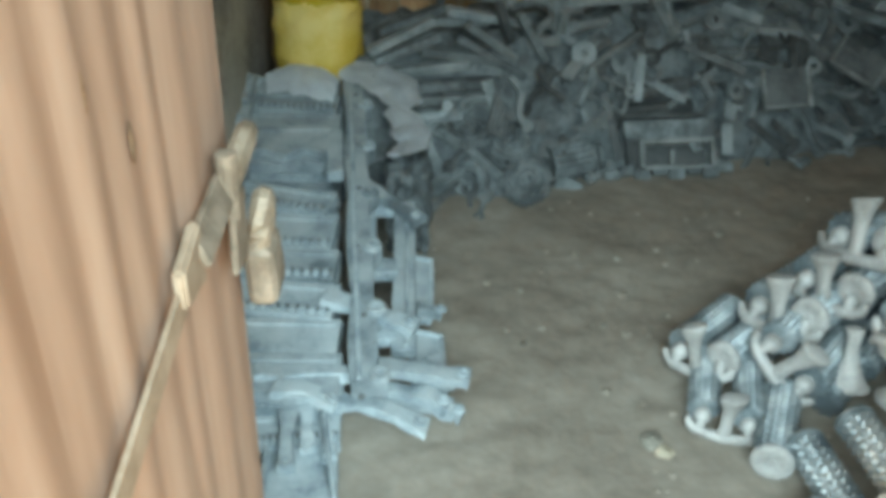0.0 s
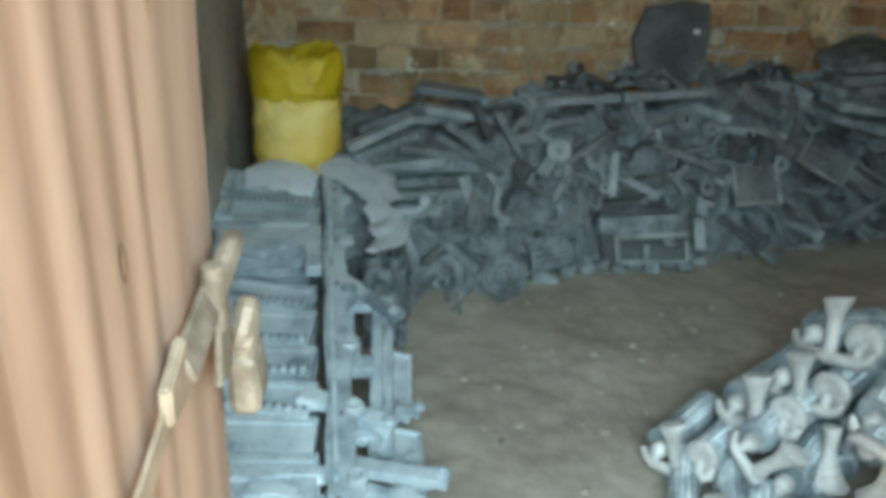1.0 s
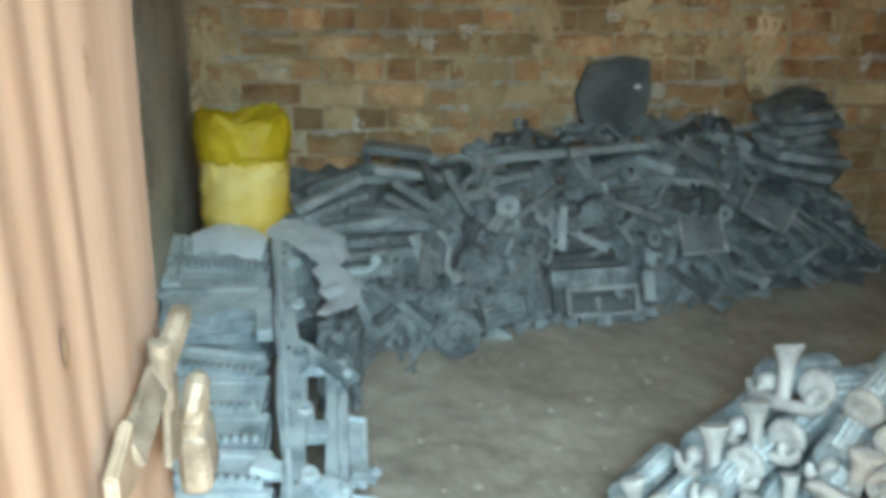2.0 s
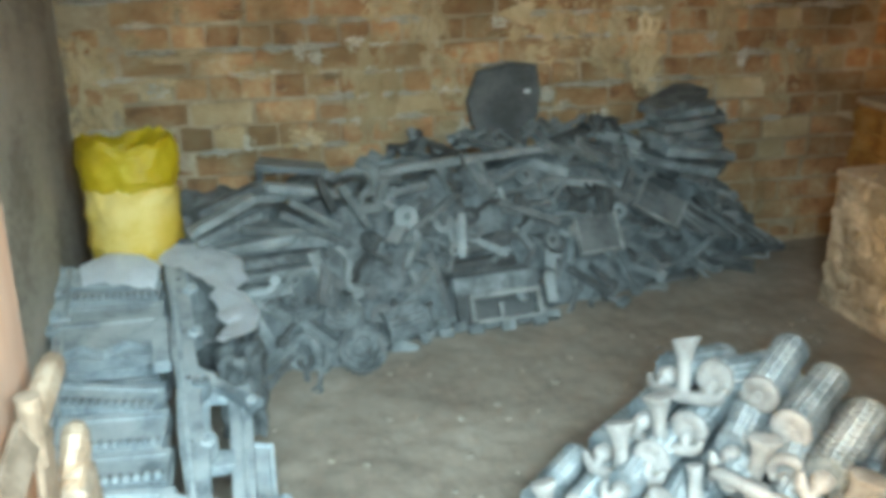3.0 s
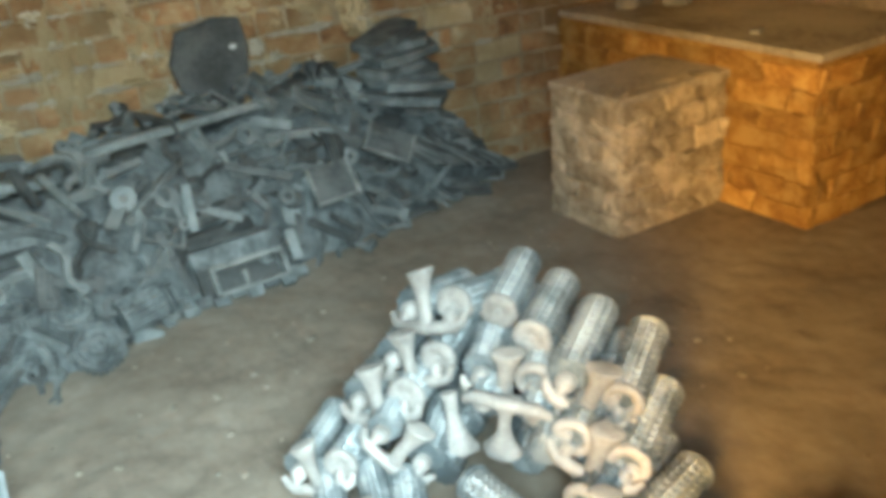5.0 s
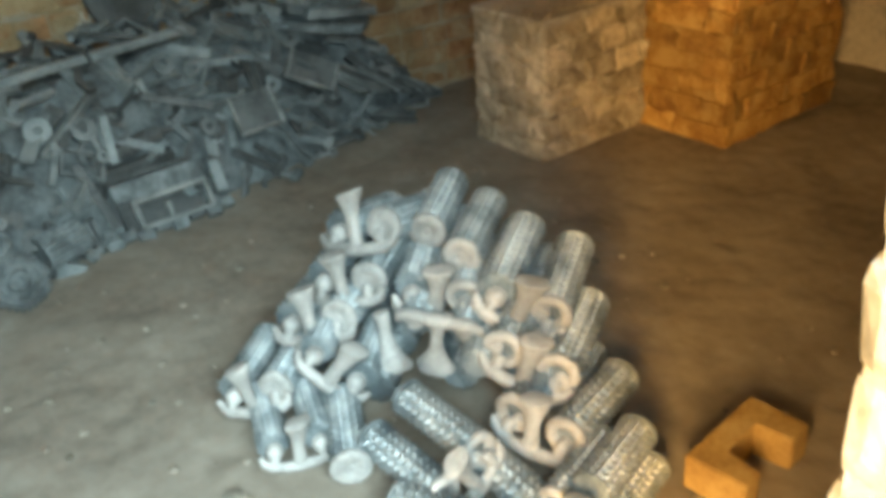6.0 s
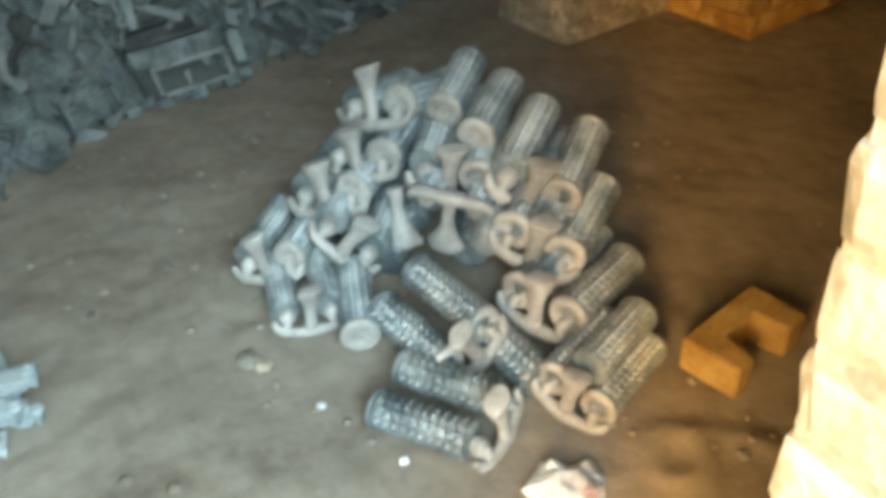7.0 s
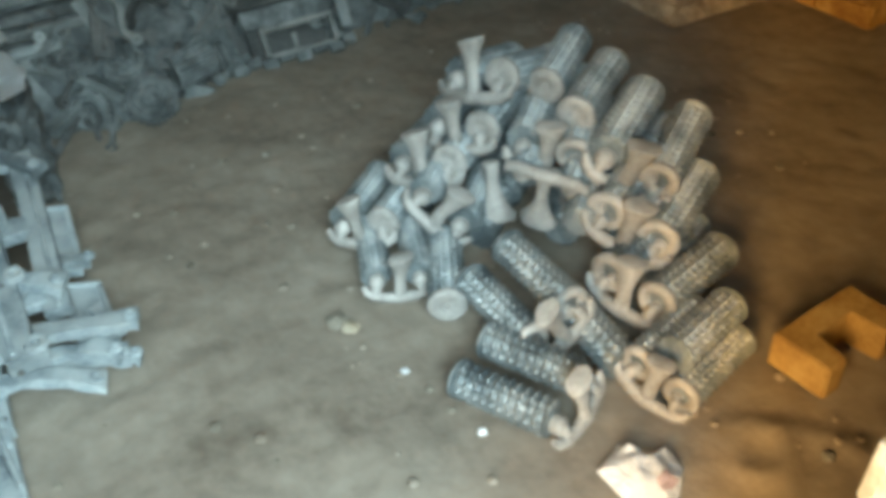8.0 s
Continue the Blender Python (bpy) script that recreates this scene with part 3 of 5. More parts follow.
def stack_plate(x, y, z, turn, length, depth, thick, waves, seed, tilt=7, toothed=True):
    root = thing("cast_plate", "dusty blue-grey ribbed cast plate with toothed edge, in a stack", "metal casting",
                 Matrix.Translation((x, y, z)) @ Matrix.Rotation(radians(turn), 4, "Z") @ Matrix.Rotation(radians(tilt), 4, "X"), "plates of the stack")
    part("plate", toothed_plate(length, depth, thick, waves, seed), PALEIRON, root)
    if not toothed:
        return root
    part("toothed_edge", teeth(length * 0.94, 13), PALEIRON, root, m=Matrix.Translation((0, -depth / 2 + 0.016, thick - 0.002)))
    # no recess is cut: a darker raised strip paints the shade behind the teeth
    part("groove", box(-length * 0.47, length * 0.47, -depth / 2 + 0.022, -depth / 2 + 0.036, thick - 0.002, thick + 0.003), SCRAP, root)
    return root


def stack_top(y):
    return 0.160 + 0.15 * (y - 1.53)


random.seed(4)
for k, (y0, y1, drop, turn, waves, toothed) in enumerate([
        (2.76, 2.88, 0.0, 0, 0.003, False), (2.675, 2.775, 0.006, -6, 0.003, True), (2.545, 2.665, 0.012, -2, 0.003, False), (2.405, 2.55, -0.012, 2, 0.017, False), (2.27, 2.41, 0.115, -4, 0.004, False),
        (2.165, 2.265, 0.010, -18, 0.002, True), (2.005, 2.150, 0.016, -5, 0.002, True), (1.878, 1.995, 0.014, -4, 0.003, True), (1.748, 1.870, 0.014, -9, 0.003, True), (1.630, 1.740, 0.022, -3, 0.005, False), (1.495, 1.625, 0.022, -2, 0.008, False)]):
    y = (y0 + y1) / 2
    right = 0.085 + (2.9 - y) * 0.0826
    right -= 0.022 if k > 2 else 0.0
    x, length = (right - 0.190) / 2, right + 0.190
    z = stack_top(y) - drop - 0.030
    stack_plate(x, y, z, turn, length, y1 - y0, 0.030, waves, k * 1.3, 8.5, toothed)
    # further plates underneath carry it
    for low in range(1, 7):
        if z - 0.040 * low > 0.0:
            stack_plate(x + random.uniform(-0.012, 0.006), y + random.uniform(-0.012, 0.012), z - 0.040 * low, turn * 0.5 + random.uniform(-2, 2), length, y1 - y0, 0.034, 0.003, k + low * 9.0, 8.5, False)


def scalloped_rail(points, width, height, bosses):
    """A long cast rail with round bosses along the side away from the wall."""
    root = thing("cast_rail", "long dusty grey cast rail with round bosses along its edge", "metal casting", group="rails of the stack")
    a, b = Vector(points[0]), Vector(points[1])
    d = b - a
    ln = d.length
    m = Matrix.Translation(a) @ d.to_track_quat("Y", "Z").to_matrix().to_4x4()
    bm = bmesh.new()
    n = 96
    bulge = [0.024 * max(0.0, math.cos(2 * math.pi * bosses * i / n)) ** 6 + 0.003 * math.sin(i * 0.31) for i in range(n + 1)]
    outer = [(-width / 2 - g, ln * i / n) for i, g in enumerate(bulge)]
    inner = [(width / 2 + 0.004 * math.sin(i * 0.23), ln * i / n) for i in range(n + 1)]
    prism(bm, outer + inner[::-1], -height, 0.0)
    roughen(bm, 0.0022, 20)
    rail = part("rail", bm, PALEIRON, root, m=m)
    part("ridge", roughen(box(0.006, 0.018, 0.01, ln - 0.01, -0.002, 0.008, 0.003), 0.003, 25), PALEIRON, rail)
    for k in range(bosses + 1):
        bm = bmesh.new()
        lathe(bm, [(0.008, 0.0), (0.009, 0.010), (0.020, 0.012), (0.025, 0.0)], 16)
        part("boss", bm, PALEIRON, rail, m=Matrix.Translation((-width / 2 - 0.004, min(max(ln * k / bosses, 0.02), ln - 0.02), 0.0)), smooth=True)
    # thin dark discs on the surface paint the shade of holes; nothing is bored
    for k in range(int((ln - 0.07) / 0.26) + 1):
        bm = bmesh.new()
        lathe(bm, [(0.0005, 0.001), (0.007, 0.0012), (0.0075, 0.0)], 12)
        part("bolt_hole", bm, DARKIRON, rail, "dark disc painted as the shade inside a rail hole", m=Matrix.Translation((-0.004 + 0.012 * (k % 2), min(0.17, ln / 2) + 0.26 * k, 0.0015)))
    return root


scalloped_rail([(0.137, 2.90, 0.375), (0.232, 1.49, 0.162)], 0.062, 0.05, 6)
scalloped_rail([(-0.178, 2.57, 0.322), (-0.196, 2.86, 0.374)], 0.045, 0.05, 2)
scalloped_rail([(-0.150, 1.95, 0.232), (-0.172, 2.53, 0.318)], 0.040, 0.05, 3)
side_strip = thing("cast_strip", "short flat blue-grey cast strip beside the rail", "metal casting", Matrix.Translation((0.117, 2.30, stack_top(2.30) + 0.004)) @ Matrix.Rotation(radians(4), 4, "Z") @ Matrix.Rotation(radians(8.5), 4, "X"))
part("strip", roughen(box(-0.026, 0.022, 0.0, 0.23, -0.03, 0.008, 0.003), 0.002, 18), PALEIRON, side_strip)


def ladder_frame(m, rungs, ln, name_label):
    """A narrow inner bar, a broad outer bar and the rungs between them."""
    root = thing("ladder_frame", name_label, "metal casting", m, "frames of the stack")
    for x0, x1, seed in ((-0.062, -0.030, 1.0), (0.018, 0.078, 2.0)):
        bm = box(x0, x1, 0, ln, 0, 0.03, 0.004, 2)
        bmesh.ops.subdivide_edges(bm, edges=[e for e in bm.edges if e.calc_length() > 0.1], cuts=10, use_grid_fill=True)
        part("side_bar", roughen(bm, 0.005, 18, seed), PALEIRON, root)
    part("rib", roughen(box(0.050, 0.060, 0.01, ln - 0.02, 0.028, 0.042, 0.003), 0.003, 22), PALEIRON, root)
    for k, (y0, y1) in enumerate(rungs):
        part("rung", roughen(box(-0.06, 0.03, y0, y1, 0.004, 0.034, 0.006, 2), 0.005, 24, k), PALEIRON, root)
    return root


ladder_frame(Matrix.Translation((0.266, 1.66, 0.098)) @ Matrix.Rotation(radians(0), 4, "Z") @ Matrix.Rotation(radians(8.5), 4, "X"), [(0.03, 0.085), (0.275, 0.345), (0.555, 0.595)], 0.60, "dusty grey cast ladder-shaped frame lying against the stack")


def lump_bar(a, b, width, thick, seed, label, mat=None, wave=0.0):
    """A flat cast bar with swollen ends and a hole boss."""
    a, b = Vector(a), Vector(b)
    d = b - a
    ln = d.length
    m = Matrix.Translation(a) @ d.to_track_quat("X", "Z").to_matrix().to_4x4()
    root = thing("cast_bar", label, "metal casting", m, "loose bars of the stack")
    bm = bmesh.new()
    n = 24
    top, bottom = [], []
    for i in range(n + 1):
        u = i / n
        w = width * (0.7 + 0.45 * (2 * u - 1) ** 2)
        off = wave * math.sin(u * 7 + seed)
        top.append((ln * u, w / 2 + off))
        bottom.append((ln * u, -w / 2 + off))
    prism(bm, bottom + top[::-1], -thick / 2, thick / 2)
    bmesh.ops.triangulate(bm, faces=[f for f in bm.faces if len(f.verts) > 4])
    roughen(bm, 0.006, 26, seed)
    part("bar", bm, mat or PALEIRON, root)
    bm = bmesh.new()
    lathe(bm, [(0.005, 0.0), (0.007, 0.007), (0.014, 0.007), (0.016, 0.0)], 12)
    part("boss", bm, mat or PALEIRON, root, m=Matrix.Translation((ln * 0.93, wave * math.sin(6.5 + seed), thick / 2)), smooth=True)
    return root


GREYBAR = "dusty blue-grey cast bar with swollen ends, loose on the stack"
lump_bar((0.12, 1.785, 0.195), (0.345, 1.690, 0.165), 0.052, 0.026, 1.0, GREYBAR)
lump_bar((0.245, 1.605, 0.118), (0.470, 1.572, 0.105), 0.050, 0.028, 2.0, GREYBAR)
lump_bar((0.20, 1.575, 0.105), (0.420, 1.520, 0.070), 0.045, 0.024, 3.0, GREYBAR, wave=0.010)
lump_bar((0.22, 1.55, 0.070), (0.43, 1.545, 0.045), 0.05, 0.024, 4.0, GREYBAR, wave=0.010)
lump_bar((-0.02, 1.555, 0.140), (0.27, 1.560, 0.130), 0.045, 0.026, 5.0, GREYBAR)
lump_bar((0.188, 2.300, 0.250), (0.357, 2.128, 0.215), 0.046, 0.024, 6.0, GREYBAR)
lump_bar((0.345, 1.795, 0.150), (0.410, 1.790, 0.140), 0.032, 0.022, 7.0, GREYBAR)
lump_bar((0.30, 1.575, 0.045), (0.452, 1.535, 0.030), 0.034, 0.022, 9.0, GREYBAR, wave=0.008)
lump_bar((0.10, 1.525, 0.115), (0.37, 1.475, 0.050), 0.048, 0.022, 10.0, GREYBAR, wave=0.010)
lump_bar((0.03, 1.515, 0.140), (0.17, 1.485, 0.115), 0.050, 0.024, 11.0, GREYBAR, wave=0.006)
lump_bar((0.385, 1.72, 0.055), (0.425, 1.63, 0.030), 0.03, 0.02, 12.0, GREYBAR)


def flat_panel(m, w, ln, t, seed):
    root = thing("tray_casting", "flat blue-grey tray casting with a raised rim, against the stack", "metal casting", m, "panels of the stack")
    part("panel", roughen(box(-w / 2, w / 2, 0, ln, 0, t, 0.003), 0.002, 14, seed), PALEIRON, root)
    for x0, x1, y0, y1 in ((-w / 2, w / 2, 0, 0.012), (-w / 2, w / 2, ln - 0.012, ln), (-w / 2, -w / 2 + 0.012, 0.012, ln - 0.012), (w / 2 - 0.012, w / 2, 0.012, ln - 0.012)):
        part("rim", roughen(box(x0, x1, y0, y1, t - 0.001, t + 0.009, 0.002), 0.0015, 20, x0), PALEIRON, root)
    return root


flat_panel(Matrix.Translation((0.352, 1.82, 0.085)) @ Matrix.Rotation(radians(-1), 4, "Z") @ Matrix.Rotation(radians(9), 4, "X") @ Matrix.Rotation(radians(14), 4, "Y"), 0.066, 0.24, 0.02, 1.0)
flat_panel(Matrix.Translation((0.375, 1.62, 0.022)) @ Matrix.Rotation(radians(3), 4, "Z") @ Matrix.Rotation(radians(6), 4, "X") @ Matrix.Rotation(radians(18), 4, "Y"), 0.09, 0.20, 0.02, 4.0)

# low castings at the foot of the stack, beside the door leaf
flat_panel(Matrix.Translation((0.105, 1.20, 0.018)) @ Matrix.Rotation(radians(3), 4, "Z") @ Matrix.Rotation(radians(3), 4, "X"), 0.16, 0.27, 0.022, 9.0)
lump_bar((0.062, 1.475, 0.090), (0.070, 1.33, 0.062), 0.036, 0.022, 14.0, GREYBAR)
lump_bar((0.100, 1.490, 0.095), (0.112, 1.38, 0.066), 0.030, 0.022, 15.0, GREYBAR)
lump_bar((0.140, 1.485, 0.080), (0.160, 1.36, 0.058), 0.028, 0.020, 16.0, GREYBAR)
stack_plate(0.075, 1.46, 0.030, 4, 0.20, 0.10, 0.03, 0.004, 20, 4)
bm = bmesh.new()
sweep(bm, [(0.140, 1.47, 0.105), (0.158, 1.36, 0.085), (0.178, 1.25, 0.060)], 0.006, 8)
solid("iron_rod", bm, PALEIRON, "thin pale iron rod leaning on the low castings", "rod", smooth=True)


# ---- crumpled white plastic ----
def bag_sheet(outline, h, seed, rings=9, steps=6):
    """A crumpled bag lying flat: a cornered outline with sharp folds running out from its middle."""
    rim = []
    for (x0, y0), (x1, y1) in zip(outline, outline[1:] + outline[:1]):
        for k in range(steps):
            w = k / steps
            rim.append(Vector((x0 + (x1 - x0) * w, y0 + (y1 - y0) * w, 0)))
    bm = bmesh.new()
    rows = []
    n = len(rim)
    for i in range(1, rings + 1):
        u = i / rings
        row = []
        for p in rim:
            fold = abs(noise.noise(Vector((p.x * u * 24 + seed, p.y * u * 24, seed))))
            z = h * (1 - u ** 2.6) * (0.80 + 0.6 * fold) + 0.016 * fold * u + 0.004
            row.append(bm.verts.new((p.x * u, p.y * u, z)))
        rows.append(row)
    top = bm.verts.new((0, 0, h * 0.95))
    for k in range(n):
        bm.faces.new((rows[0][k], top, rows[0][(k + 1) % n]))
        for p, q in zip(rows, rows[1:]):
            bm.faces.new((p[k], p[(k + 1) % n], q[(k + 1) % n], q[k]))
    bm.faces.new(rows[-1])
    return bm


bag = thing("crumpled_bag", "crumpled white plastic bag with pink print on the dirt floor", "plastic bag", Matrix.Translation((1.250, 0.768, -0.006)))
part("body", bag_sheet([(-0.074, 0.058), (0.0, 0.094), (0.026, 0.056), (0.086, 0.040), (0.078, -0.012), (0.036, -0.058), (-0.003, -0.084), (-0.074, -0.082), (-0.068, -0.030)], 0.046, 1.0), BAGWHITE, bag)
part("printed_patch", bag_sheet([(-0.018, 0.012), (0.012, 0.020), (0.022, -0.008), (0.0, -0.018), (-0.016, -0.012)], 0.004, 2.0, 3, 3), PINKPRINT, bag, "faded pink print", m=Matrix.Translation((0.010, -0.042, 0.036)) @ Matrix.Rotation(radians(24), 4, "X"))


def draped_sheet(label, points, widths, mat, seed, name="plastic_sheet", tilt=0.0):
    """A crumpled strip of sheet that follows points, drooping at its sides."""
    bm = bmesh.new()
    n, k = 30, 9
    pts = [Vector(p) for p in points]
    rows = []
    for i in range(n + 1):
        u = i / n * (len(pts) - 1)
        j = min(int(u), len(pts) - 2)
        p = pts[j].lerp(pts[j + 1], u - j)
        d = (pts[j + 1] - pts[j]).normalized()
        side = d.cross(Vector((0, 0, 1))).normalized()
        w = widths[j] + (widths[j + 1] - widths[j]) * (u - j)
        row = []
        for q in range(k + 1):
            v = 2 * q / k - 1
            jag = 1 + 0.3 * noise.noise(Vector((i * 0.16, seed, math.copysign(1, v))))
            co = p + side * (v * w / 2 * jag) - Vector((0, 0, 0.009 * v * v + tilt * v))
            co += Vector((0, 0, 1)) * (0.010 * noise.noise(Vector((i * 0.2, q * 0.4, seed)))) + side * 0.008 * noise.noise(Vector((i * 0.4, seed, q * 0.3)))
            row.append(bm.verts.new(co))
        rows.append(row)
    for a, b in zip(rows, rows[1:]):
        for q in range(k):
            bm.faces.new((a[q], a[q + 1], b[q + 1], b[q]))
    bmesh.ops.solidify(bm, geom=bm.faces[:], thickness=0.003)
    return solid(name, bm, mat, label, "plastic sheet", smooth=True)


bm = box(-0.065, 0.065, -0.16, 0.13, 0.0, 0.27, 0.02, 2)
bmesh.ops.subdivide_edges(bm, edges=[e for e in bm.edges if e.calc_length() > 0.05], cuts=6, use_grid_fill=True)
crease(bm, 0.03, 22, 3.0)
solid("scrap_lump", roughen(bm, 0.010, 30), SCRAP, "dark lump of caked scrap castings beside the stack", "scrap", Matrix.Translation((0.325, 2.47, 0.0)), kind="stuff")
draped_sheet("dirty pale sheet draped over the stack's back corner", [(0.10, 2.875, 0.400), (0.20, 2.83, 0.398), (0.285, 2.74, 0.380), (0.330, 2.62, 0.350)], [0.07, 0.13, 0.13, 0.07], CLOTH, 2.0, tilt=0.02)
draped_sheet("torn white plastic sheet hanging beside the stack", [(0.265, 2.62, 0.356), (0.320, 2.53, 0.350), (0.340, 2.44, 0.335), (0.318, 2.375, 0.318), (0.262, 2.37, 0.308)], [0.05, 0.095, 0.115, 0.105, 0.05], CLOTH, 5.0, tilt=0.015)
draped_sheet("flat white rag lying on top of the stacked castings", [(-0.140, 2.775, 0.380), (-0.06, 2.785, 0.398), (0.02, 2.765, 0.392), (0.092, 2.735, 0.372)], [0.05, 0.11, 0.11, 0.06], CLOTH, 8.0, tilt=0.028)


# ---- ochre block with a square notch ----
def notched_block():
    root = thing("notched_block", "ochre refractory block with a square notch, on the dirt floor", "block", Matrix.Translation((1.662, 0.908, 0.0)) @ Matrix.Rotation(radians(9.5), 4, "Z"))
    bm = bmesh.new()
    prism(bm, [(0.0, 0.0), (0.0, -0.143), (0.056, -0.143), (0.066, -0.056), (0.190, -0.053), (0.186, -0.143), (0.256, -0.143), (0.264, 0.0)], 0.0, 0.086)
    bmesh.ops.bevel(bm, geom=list(bm.edges), offset=0.004, segments=2, affect="EDGES")
    roughen(bm, 0.002, 25)
    part("body", bm, REFRACTORY, root)
    return root


notched_block()


# ---- brick platform in the far corner ----
def masonry(name, label, m, lx, ly, lz, seed, mats, cat="brick platform", brick=(0.235, 0.115, 0.085), gap=0.014, lumps=0.017):
    """A block of rough brickwork: a mortar core with bricks of its own on the seen sides and the top."""
    rnd = random.Random(seed)
    root = thing(name, label, cat, m)
    part("core", roughen(box(0.010, lx - 0.012, 0.010, ly - 0.002, 0.0, lz - 0.012), 0.003, 9), mats[0], root)
    shared = []
    for k in range(6):
        bm = box(0, 1, 0, 1, 0, 1)
        bmesh.ops.subdivide_edges(bm, edges=list(bm.edges), cuts=3, use_grid_fill=True)
        bmesh.ops.scale(bm, vec=(brick[0] - 0.004, 0.06, brick[2] - 0.003), verts=bm.verts)
        roughen(bm, lumps, 15, k * 3.3 + seed)
        shared.append(bm_done(bm, "brick", mats[k % len(mats)]))
    rows = int(lz / brick[2])
    for j in range(rows):
        for side, ln in (("front", lx), ("left", ly)):
            s = -brick[0] / 2 if j % 2 else 0.0
            while s < ln - 0.05:
                s0, s1 = max(s, 0.0), min(s + brick[0], ln)
                if s1 - s0 > 0.05:
                    sc = (s1 - s0 - gap) / (brick[0] - gap)
                    z = j * brick[2] + 0.006
                    if side == "front":
                        mm = Matrix.Translation((s0 + gap / 2, rnd.uniform(-0.008, 0.008), z))
                    else:
                        mm = Matrix.Translation((rnd.uniform(-0.008, 0.008), s1 - gap / 2, z)) @ Matrix.Rotation(radians(-90), 4, "Z")
                    part("brick", rnd.choice(shared), None, root, m=mm @ Matrix.Diagonal((sc, 1, 1, 1)))
                s += brick[0]
    part("top_slab", roughen(box(-0.004, lx, -0.004, ly, lz - 0.03, lz, 0.008, 2), 0.004, 8, seed), PLASTER, root, "dusty grey top")
    return root


masonry("brick_platform", "low furnace platform of rough pale brick with a dusty grey top", Matrix.Translation((2.530, 2.395, 0)) @ Matrix.Rotation(radians(4), 4, "Z"), 0.60, 0.39, 0.535, 5, [RUBBLE], brick=(0.15, 0.115, 0.088), gap=0.002, lumps=0.030)
masonry("brick_ledge", "longer and higher brick ledge behind the small platform", Matrix.Translation((3.100, 2.04, 0)) @ Matrix.Rotation(radians(4), 4, "Z"), 0.72, 1.36, 0.650, 8, [FIRECLAY], gap=0.006)


# ---- heap of scrap castings along the back wall ----
def heap_base(x):
    return float(np.interp(x, [0.2, 0.34, 0.65, 1.05, 1.42, 1.76, 2.3, 2.75], [2.66, 2.70, 2.68, 2.89, 2.96, 3.0, 3.2, 3.43]))


def heap_top(x):
    return float(np.interp(x, [0.2, 0.9, 1.2, 1.5, 2.0, 2.4, 2.75], [0.5, 0.54, 0.57, 0.58, 0.60, 0.40, 0.05]))


def heap_height(x, y):
    return max(0.0, min(heap_top(x), 2.2 * (y - heap_base(x))))


def heap_core(x, y):
    v = Vector((x, y, 0))
    return max(-0.02, heap_height(x, y) - 0.080 + 0.05 * noise.noise(v * 9) + 0.02 * noise.noise(v * 25))


tagged(new("scrap_heap_core", bm_done(height_sheet(0.1, 2.75, 2.6, WALL_Y + 0.005, 150, 50, heap_core), "scrap_heap_core", SCRAP)),
       "dark tangle of small scrap castings deep in the heap", "scrap", kind="stuff")


def heap_frame(x, y):
    """A place on the heap with its outward slope as the z axis."""
    e = 0.04
    nx = (heap_height(x - e, y) - heap_height(x + e, y)) / (2 * e)
    ny = (heap_height(x, y - e) - heap_height(x, y + e)) / (2 * e)
    n = Vector((nx * 0.6, ny * 0.6, 1.0)).normalized()
    return Matrix.Translation((x, y, heap_height(x, y))) @ n.to_track_quat("Z", "Y").to_matrix().to_4x4()


def piece_bar(rnd):
    bm = bmesh.new()
    ln, w, h = rnd.uniform(0.14, 0.26), rnd.uniform(0.022, 0.04), rnd.uniform(0.016, 0.03)
    add_box(bm, -ln / 2, ln / 2, -w / 2, w / 2, -h / 2, h / 2, 0.004)
    if rnd.random() < 0.6:
        add_box(bm, ln / 2 - 0.03, ln / 2 + 0.01, -w * 0.9, w * 0.9, -h * 0.7, h * 0.7, 0.004)
    return bm


def piece_channel(rnd):
    bm = bmesh.new()
    ln, w = rnd.uniform(0.16, 0.28), rnd.uniform(0.05, 0.075)
    t = 0.010
    prism(bm, [(-w / 2, 0), (w / 2, 0), (w / 2, 0.03), (w / 2 - t, 0.03), (w / 2 - t, t), (-w / 2 + t, t), (-w / 2 + t, 0.03), (-w / 2, 0.03)], -ln / 2, ln / 2, Matrix.Rotation(radians(90), 4, "Y"))
    return bm


def piece_angle(rnd):
    bm = bmesh.new()
    ln = rnd.uniform(0.14, 0.24)
    prism(bm, [(0, 0), (0.05, 0), (0.05, 0.011), (0.011, 0.011), (0.011, 0.05), (0, 0.05)], -ln / 2, ln / 2, Matrix.Rotation(radians(90), 4, "Y"))
    return bm


def piece_hub(rnd):
    bm = bmesh.new()
    r = rnd.uniform(0.028, 0.042)
    lathe(bm, [(r * 0.36, 0.0), (r, 0.0), (r, 0.02), (r * 0.7, 0.024), (r * 0.62, 0.035), (r * 0.36, 0.035), (r * 0.36, 0.0)], 20, cap=False)
    return bm


def piece_eye_rod(rnd):
    bm = bmesh.new()
    ln = rnd.uniform(0.13, 0.19)
    add_box(bm, 0.02, ln - 0.02, -0.011, 0.011, 0.004, 0.022, 0.004)
    for x, r in ((0, 0.036), (ln, 0.026)):
        lathe(bm, [(r * 0.45, 0.0), (r, 0.0), (r, 0.026), (r * 0.45, 0.026), (r * 0.45, 0.0)], 18, Matrix.Translation((x, 0, 0)), cap=False)
    return bm


def piece_bracket(rnd):
    bm = bmesh.new()
    prism(bm, [(0, 0), (0.12, 0), (0.12, 0.03), (0.05, 0.035), (0.035, 0.05), (0.03, 0.11), (0, 0.11)], 0, 0.02)
    lathe(bm, [(0.008, 0.0), (0.018, 0.0), (0.018, 0.03), (0.008, 0.03), (0.008, 0.0)], 14, Matrix.Translation((0.10, 0.016, 0)), cap=False)
    return bm


